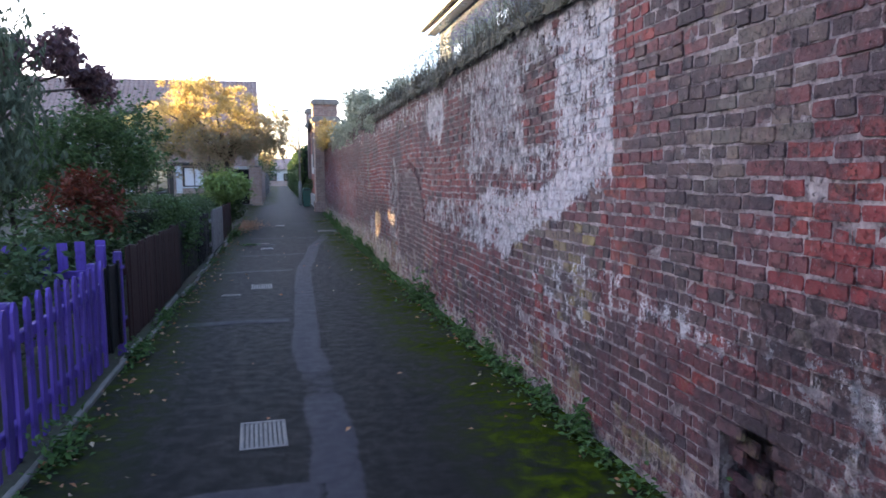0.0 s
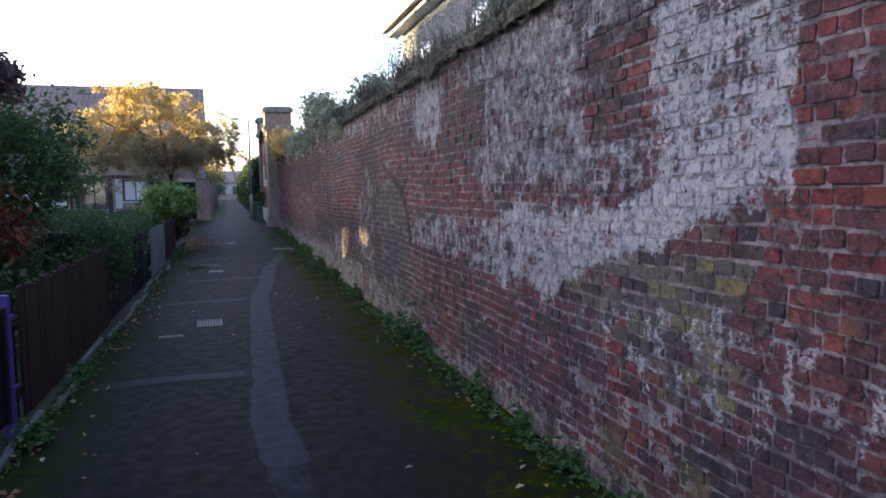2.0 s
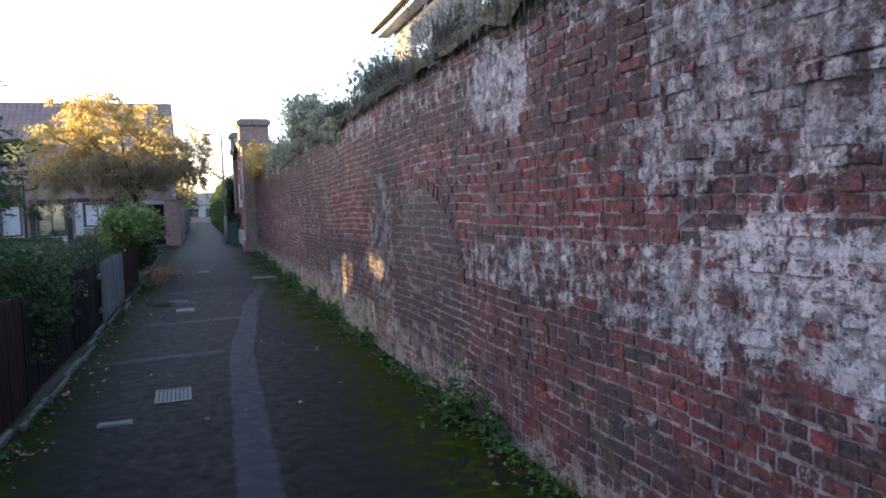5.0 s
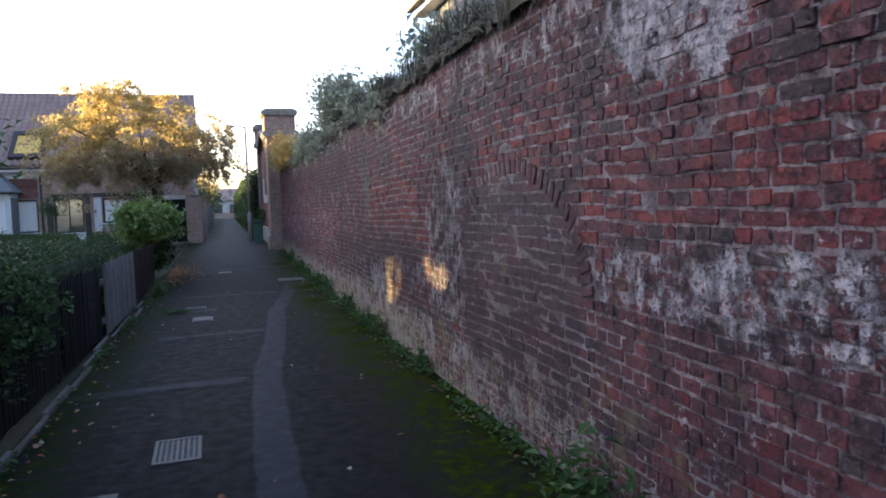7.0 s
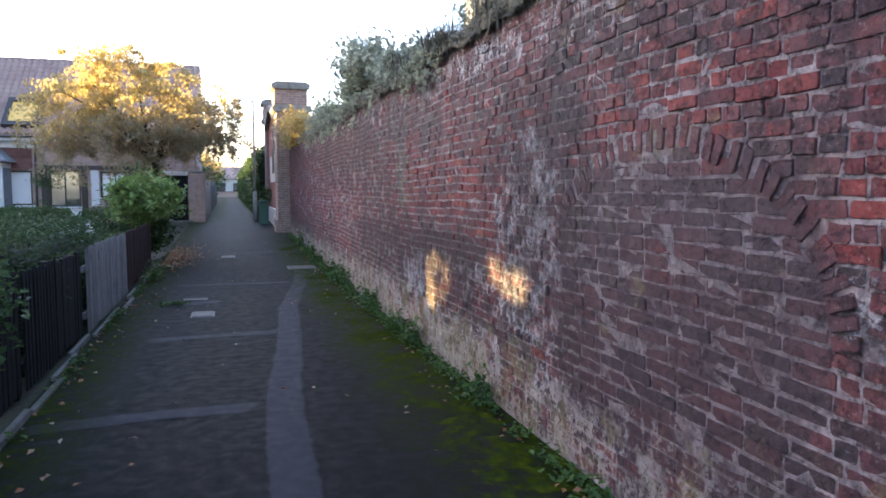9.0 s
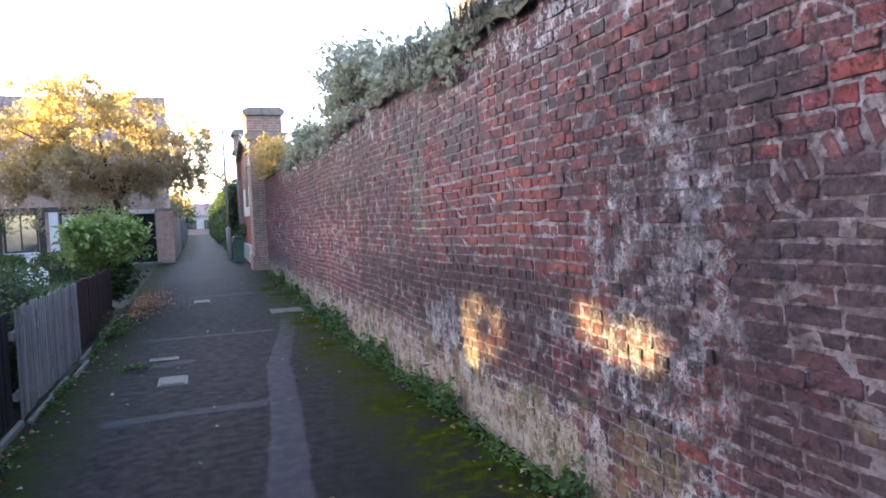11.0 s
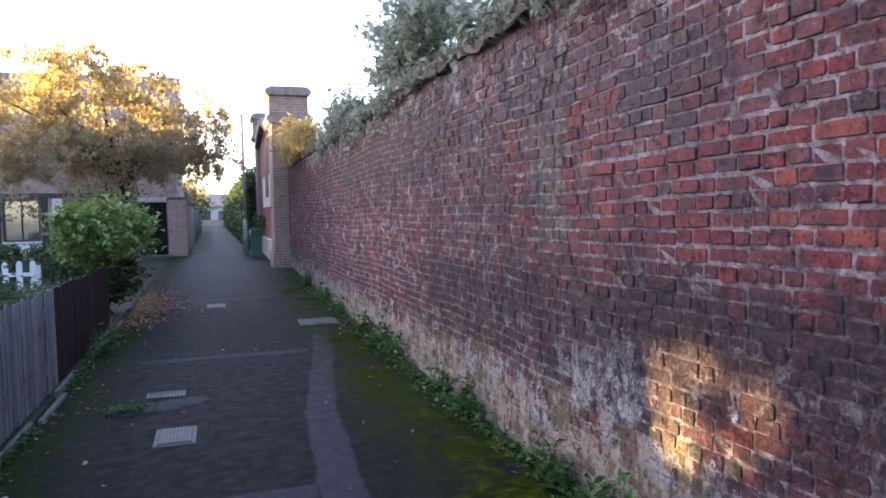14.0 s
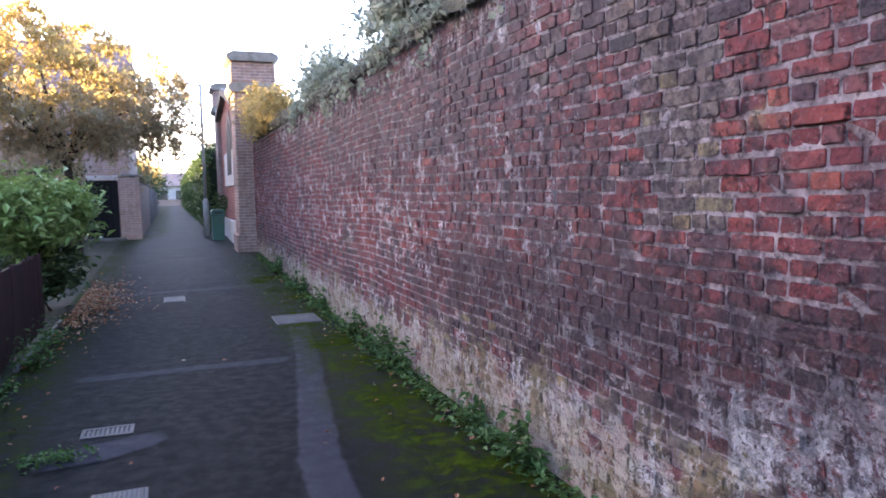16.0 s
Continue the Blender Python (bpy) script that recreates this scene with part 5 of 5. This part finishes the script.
def hedge(name, x0, x1, y0, y1, z1, n, size, mat, label, seed, category="hedge"):
    """A clipped hedge: leaves near its skin over a solid core, painted dark as shaded depth."""
    r = np.random.default_rng(seed)
    ob = thing(name, (0, 0, 0), label, category)
    zb = ground_z((y0 + y1) / 2) - 0.05
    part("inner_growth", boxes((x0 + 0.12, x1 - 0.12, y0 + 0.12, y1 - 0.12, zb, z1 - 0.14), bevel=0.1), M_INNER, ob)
    u = r.uniform(0, 1, (n, 3))
    p = np.stack([x0 + u[:, 0] * (x1 - x0), y0 + u[:, 1] * (y1 - y0), zb + 0.05 + u[:, 2] * (z1 - zb - 0.05)], 1)
    side = r.integers(0, 5, n)
    for k, (ax, v) in enumerate(((0, x0), (0, x1), (1, y0), (2, z1), (2, z1))):
        p[side == k, ax] = v
    bumps = np.array([noise.noise(Vector((float(a) * 1.8, float(b) * 1.8, float(c) * 1.8))) for a, b, c in p])
    mid = np.array([(x0 + x1) / 2, (y0 + y1) / 2, (zb + z1) / 2])
    p += (p - mid) * (bumps * 0.16)[:, None] + r.normal(0, 0.05, (n, 3))
    part("foliage", leaves("foliage", p, size, r, 0.55, 0.1), mat, ob)


# Near-black core colour stands in for the shade between the leaves.
M_INNER = plain("hedge_core_shade", (0.012, 0.018, 0.008), (0.02, 0.025, 0.012), 8.0, 0.95)
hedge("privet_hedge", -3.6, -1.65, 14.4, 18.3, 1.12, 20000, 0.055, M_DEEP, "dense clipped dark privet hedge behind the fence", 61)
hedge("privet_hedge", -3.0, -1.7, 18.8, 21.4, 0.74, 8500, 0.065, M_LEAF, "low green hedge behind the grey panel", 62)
hedge("lane_hedge", 1.15, 3.2, 39.2, 100.0, 3.2, 20000, 0.2, M_LEAF, "tall green hedge along the far lane", 63)
hedge("garden_hedge", -7.2, -4.4, 29.5, 30.6, 0.95, 6000, 0.09, M_LEAF, "green front garden hedge", 64)


# ---- what grows on top of the wall ----
def tuft(name, at, label, n, height, spread, mat, seed, lean=0.5):
    """Dry stems and blades rising from one spot and falling over."""
    r = np.random.default_rng(seed)
    ob = thing(name, at, label, "wall plant")
    co, fs = [], []
    for i in range(n):
        a, h, l = r.uniform(0, 6.28), height * r.uniform(0.4, 1.1), r.uniform(0.05, lean)
        bx, by = r.normal(0, spread, 2)
        w = r.uniform(0.003, 0.008)
        d = np.array([math.cos(a), math.sin(a)])
        q = np.array([-d[1], d[0]])
        base = len(co)
        for s in (0.0, 0.4, 0.75, 1.0):
            x, y = np.array([bx, by]) + d * l * s * s * height * 1.6
            z = h * (s - 0.35 * l * s * s * 2)
            ww = w * (1.05 - s)
            co += [(x + q[0] * ww, y + q[1] * ww, z), (x - q[0] * ww, y - q[1] * ww, z)]
        fs += [(base + 2 * k, base + 2 * k + 1, base + 2 * k + 3, base + 2 * k + 2) for k in range(3)]
    me = bpy.data.meshes.new("stems")
    me.from_pydata(co, [], fs)
    tagged(part("stems", me, mat, ob), kind="stuff")
    return ob


def wall_top():
    r = np.random.default_rng(71)
    # a mossy crust with short grass all along
    crust = bmesh.new()
    ys = np.arange(-3, 30.4, 0.14)
    rows = []
    for y in ys:
        lift = max(0.0, min(0.14, (y - 24) * 0.03))
        h = 0.03 + 0.05 * (0.5 + 0.5 * noise.noise(Vector((0, float(y) * 1.3, 4))))
        drape = 0.11 * (0.7 + noise.noise(Vector((2, float(y) * 2.1, 9))))
        lip = 1.825 + 0.03 * noise.noise(Vector((5, float(y) * 3.3, 1)))
        rows.append([crust.verts.new((x, float(y), 2.8 + lift + z)) for x, z in ((lip - 0.012, -drape), (lip - 0.02, 0.01), (1.9, h * 0.8), (2.06, h * 1.2), (2.2, h), (2.3, 0.0))])
    for a, b in zip(rows, rows[1:]):
        for i in range(5):
            crust.faces.new((a[i], a[i + 1], b[i + 1], b[i]))
    m_crust = plain("moss_crust", (0.1, 0.095, 0.06), (0.16, 0.145, 0.1), 5.0, 0.95, 0.9, 30.0)
    tagged(mesh_object("moss_crust", crust, m_crust), "mossy soil crust lying on the wall coping", "moss", kind="stuff")
    for i in range(34):
        y = 2.2 + i * 0.42 + r.uniform(-0.15, 0.15)
        tuft("dry_grass", (2.0 + r.uniform(-0.14, 0.08), y, 2.82), "dry straw-coloured grass tuft on the wall coping", int(r.integers(80, 160)), r.uniform(0.18, 0.46) * (0.7 if y < 3 else 1.0), 0.09, M_STEM, 100 + i, 0.7)
    for y, h in ((6.4, 0.6), (7.2, 0.5), (8.6, 0.75), (9.5, 0.8), (10.6, 0.6), (11.8, 0.55), (13.4, 0.5)):
        ob = tuft("dry_weed", (2.05, y, 2.84), "tall dry weed stalks on the wall coping", 26, h, 0.1, M_STEM, int(y * 10), 0.35)
        rr = np.random.default_rng(int(y * 7))
        pts = rr.normal(0, 1, (520, 3)) * np.array([0.12, 0.24, h * 0.26]) + np.array([0, 0, h * 0.42])
        heads = part("seed_head", leaves("seed_head", pts[pts[:, 2] > 0.02], 0.045, rr, 0.5, 0.0, 0.6), M_GREYLEAF, ob)
        tagged(heads, kind="stuff")
    for y, c in ((5.9, 1.86), (8.1, 1.84), (10.2, 1.85), (12.4, 1.83), (14.8, 1.84)):
        tuft("hanging_roots", (c - 0.04, y, 2.8), "dry roots hanging over the edge of the coping", 24, -0.32, 0.07, M_STEM, int(y * 13), 0.25)
    for c, rad, n, nm in (((2.15, 19.2, 3.42), (0.35, 1.7, 0.5), 3200, "ivy_bush"), ((2.15, 16.6, 3.05), (0.3, 1.0, 0.25), 1500, "ivy_bush"), ((2.1, 22.8, 3.1), (0.3, 1.6, 0.28), 1700, "ivy_bush"), ((2.15, 12.6, 3.05), (0.25, 0.9, 0.22), 900, "ivy_bush")):
        shrub_on_wall(nm, c, rad, n, M_GREYLEAF, "grey-green ivy bush growing on top of the wall", int(c[1] * 5))
    for c, rad, n in (((2.0, 27.6, 3.25), (0.4, 1.4, 0.3), 2200), ((2.0, 29.3, 3.35), (0.4, 0.9, 0.35), 2000), ((1.9, 29.7, 3.55), (0.38, 0.9, 0.34), 1500), ((1.8, 28.2, 2.98), (0.2, 1.6, 0.22), 1300)):
        shrub_on_wall("wall_plant", c, rad, n, M_STRAW, "straw-gold climber on the wall beside the gate pier", int(c[1] * 5))


def coping_fringe():
    """Short grey grass and dead stems that blur the edge of the coping."""
    r = np.random.default_rng(77)
    n = 10000
    y = r.uniform(1.5, 27.0, n)
    thick = np.array([0.5 + 0.5 * noise.noise(Vector((float(v) * 1.1, 3.0, 6.0))) for v in y])
    keep = r.random(n) < 0.25 + 0.75 * thick
    y, thick = y[keep], thick[keep]
    n = len(y)
    x = np.where(r.random(n) < 0.45, 1.815 + r.normal(0, 0.012, n), r.uniform(1.82, 2.2, n))
    z = np.where(x < 1.84, 2.8 - abs(r.normal(0, 0.05, n)), 2.84 + abs(r.normal(0, 0.05, n)) * (0.5 + thick))
    z += np.clip((y - 24) * 0.03, 0, 0.14)
    tagged(mesh_object("coping_fringe", leaves("coping_fringe", np.stack([x, y, z], 1), 0.1, r, 0.16, -0.3, 0.8), M_FRINGE), "grey-green short grass fringe along the wall coping", "wall plant", kind="stuff")


def straw_tufts():
    """Long dry grass leaning off the wall beside the pier."""
    for i, (x, y, z, h) in enumerate(((1.95, 30.2, 3.0, 1.0), (1.85, 29.8, 3.0, 0.9), (1.95, 29.2, 2.98, 0.8), (1.9, 28.5, 2.96, 0.6), (1.95, 27.7, 2.94, 0.55), (1.9, 26.8, 2.9, 0.5))):
        tuft("straw_grass", (x, y, z), "long golden dry grass on the wall beside the pier", 110, h, 0.14, M_STRAW, 500 + i, 0.8)


def hanging_ivy():
    """Ivy that spills over the coping and down the face."""
    r = np.random.default_rng(73)
    pts = []
    for i in range(60):
        y = r.uniform(13.5, 24.5)
        n = int(r.integers(14, 40))
        s = r.uniform(0, 1, n)
        pts.append(np.stack([1.83 - 0.05 * np.sqrt(s) + r.normal(0, 0.02, n), y + r.normal(0, 0.09, n), 2.92 - s * r.uniform(0.1, 0.5)], 1))
    tagged(mesh_object("hanging_ivy", leaves("hanging_ivy", np.concatenate(pts), 0.07, r, 0.7, 0.6), M_GREYLEAF), "ivy leaves spilling over the wall coping", "ivy", kind="stuff")


def shrub_on_wall(name, c, rad, n, mat, label, seed):
    r = np.random.default_rng(seed)
    p = lumpy(r, n, c, rad, max(12, n // 60), 0.13, 0.3)
    p = p[(p[:, 2] > 2.86) | (p[:, 0] < 1.8)]
    q = p.copy()
    tips = [Vector(c) + Vector(v) for v in (r.normal(0, 0.45, (9, 3)) * np.array(rad)).tolist()]
    stand(name, None, label, "wall plant", leaves("crown", q, 0.105, r, 0.62, 0.4), mat, limbs_to((2.08, c[1], 2.8), (2.08, c[1], 2.98), tips, 0.035, r))


wall_top()
straw_tufts()
hanging_ivy()
coping_fringe()


# ---- weeds, moss and fallen leaves on the ground ----
def weeds():
    r = np.random.default_rng(81)
    pts = []
    for y in np.arange(2.5, 29.5, 0.11):
        if noise.noise(Vector((0, float(y) * 0.9, 2))) > -0.18 or r.random() < 0.3:
            n = int(r.integers(8, 34))
            pts.append(np.stack([1.8 - abs(r.normal(0, 0.07, n)), y + r.normal(0, 0.07, n), ground_z(y) + abs(r.normal(0.02, 0.04, n))], 1))
    tagged(mesh_object("weeds", leaves("weeds", np.concatenate(pts), 0.05, r, 0.6, -0.3), M_WEED), "small green weeds along the foot of the wall", "weeds", kind="stuff")
    for i, (y, s) in enumerate(((4.1, 0.7), (4.7, 0.6), (5.4, 0.6), (6.1, 0.7), (6.9, 0.7), (8.7, 1.0), (9.25, 1.5), (12.6, 0.8), (14.6, 1.0), (15.2, 1.1), (16.7, 1.1), (17.4, 0.9), (19.0, 1.3), (19.6, 1.3), (20.6, 1.2), (22.4, 1.1), (24.0, 1.2), (26.5, 1.3))):
        rr = np.random.default_rng(300 + i)
        n = int(120 * s)
        p = np.abs(rr.normal(0, 1, (n, 3))) * np.array([-0.085, 0, 0.1]) * s + np.array([1.84, y, ground_z(y) + 0.01])
        p[:, 1] += rr.normal(0, 0.1, n) * s
        ob = mesh_object("weed", leaves("weed", p, 0.075 * (0.7 + 0.3 * s), rr, 0.5, -0.35), M_WEED)
        tagged(ob, "green weed growing at the foot of the brick wall", "weed", "weeds along the wall", "stuff")
    for i, (x, y, s) in enumerate(((-1.3, 4.5, 1.3), (-1.32, 6.9, 1.0), (-1.34, 8.6, 0.8), (-1.3, 20.6, 1.6), (-1.28, 21.6, 1.4), (1.74, 2.45, 1.4))):
        rr = np.random.default_rng(340 + i)
        n = int(110 * s)
        p = np.stack([x + rr.normal(0, 0.06, n) * s, y + rr.normal(0, 0.1, n) * s, ground_z(y) + abs(rr.normal(0, 0.08, n)) * s], 1)
        tagged(mesh_object("weed", leaves("weed", p, 0.065, rr, 0.5, -0.3), M_WEED), "leafy green weed growing at the path edge", "weed", "weeds along the path", "stuff")
    left = []
    for y in np.arange(2.5, 22, 0.12):
        if noise.noise(Vector((3, float(y) * 0.8, 2))) > 0.0:
            n = int(r.integers(4, 22))
            left.append(np.stack([-1.37 + abs(r.normal(0, 0.06, n)), y + r.normal(0, 0.06, n), ground_z(y) + abs(r.normal(0.01, 0.03, n))], 1))
    tagged(mesh_object("weeds", leaves("weeds", np.concatenate(left), 0.045, r, 0.6, -0.2), M_WEED), "small weeds along the fence kerb", "weeds", kind="stuff")
    p = r.normal(0, 1, (160, 3)) * np.array([0.1, 0.07, 0.01]) + np.array([-0.72, 17.78, 0.02])
    tagged(mesh_object("weed", leaves("weed", p, 0.05, r, 0.5, 0), M_WEED), "weeds growing through the pale tarmac repair", "weed", kind="stuff")


def litter():
    r = np.random.default_rng(91)
    n = 300
    x = -1.38 + abs(r.normal(0, 0.2, n))
    y = r.uniform(3, 27, n)
    a = np.stack([x, y, np.zeros(n)], 1)
    b = np.stack([r.uniform(-1.2, 1.75, 70), r.uniform(2, 30, 70), np.zeros(70)], 1)
    c = np.stack([1.72 - abs(r.normal(0, 0.13, 130)), r.uniform(3, 26, 130), np.zeros(130)], 1)
    d = np.stack([-1.3 + abs(r.normal(0, 0.3, 1500)), 24.3 + r.normal(0, 1.1, 1500), np.zeros(1500)], 1)
    p = np.concatenate([a, b, c, d])
    p[:, 2] = [ground_z(float(v[1])) + 0.012 for v in p]
    p[:, 2] += abs(r.normal(0, 0.008, len(p)))
    tagged(mesh_object("fallen_leaves", leaves("fallen_leaves", p, 0.048, r, 0.65, 0.0, 0.18), M_FALLEN), "scattered dry fallen leaves on the path", "fallen leaves", kind="stuff")


weeds()
litter()


# ---- unseen sun blockers added to shade the path ----
def block_low_sun():
    """Added out of sight beyond the gardens: a tall wall that keeps the low sun off the path, one gap in it, and a
    board screen whose gaps let two spots of sun through.
    """
    s = to_sun

    def on(plane, y, z):
        k = (plane - FACE) / s.x
        return y + s.y * k, z + s.z * k

    far = thing("sun_blocker", (0, 0, 0), "unseen wall added to keep the low sun off the path", "house")
    (ya, za), (yb, zb) = on(-30.0, 11.6, 0.25), on(-30.0, 14.8, 1.3)
    part("wall", boxes((-30.3, -30.0, -12.0, ya, -0.1, 16.0), (-30.3, -30.0, yb, 51.5, -0.1, 16.0), (-30.3, -30.0, ya, yb, -0.1, za), (-30.3, -30.0, ya, yb, zb, 16.0), (-30.3, -30.0, 51.5, 135.0, -0.1, 11.2)), M_HOUSE, far)
    # Added screen out of view; its gaps only shape the two sun spots.
    shed = thing("sun_spot_screen", (0, 0, 0), "unseen board screen added to shape two sun spots", "shed")
    near = -12.0
    holes = []
    for y, z, w, h in ((12.47, 0.96, 0.32, 0.14), (12.26, 0.89, 0.27, 0.1), (12.07, 0.91, 0.3, 0.15), (14.2, 0.6, 0.3, 0.28), (14.3, 0.79, 0.16, 0.22), (14.06, 0.89, 0.27, 0.11), (13.72, 0.8, 0.16, 0.2), (13.88, 0.6, 0.19, 0.08)):
        yc, zc = on(near, y, z)
        holes.append((yc - w / 2, yc + w / 2, zc - h / 2, zc + h / 2))
    ys = sorted({22.0, 27.6, *[v for h in holes for v in h[:2]]})
    bm = bmesh.new()
    for a, b in zip(ys, ys[1:]):
        low = -0.1
        for h in sorted((h for h in holes if h[0] <= a + 1e-6 and b <= h[1] + 1e-6), key=lambda h: h[2]):
            if h[2] > low:
                box(bm, near - 0.03, near, a, b, low, h[2])
            low = max(low, h[3])
        box(bm, near - 0.03, near, a, b, low, 5.4)
    part("boards", bm, M_BROWN, shed)
    # Loose leaves added over the gaps to break up the spots' outlines.
    r = np.random.default_rng(17)
    pts = [np.stack([near + 0.12 + r.normal(0, 0.05, 16), r.uniform(h[0] - 0.15, h[1] + 0.15, 16), r.uniform(h[2] - 0.12, h[3] + 0.12, 16)], 1) for h in holes]
    tagged(part("creeper", leaves("creeper", np.concatenate(pts), 0.11, r, 0.7, 0.3), M_LEAF, shed), kind="stuff")


block_low_sun()
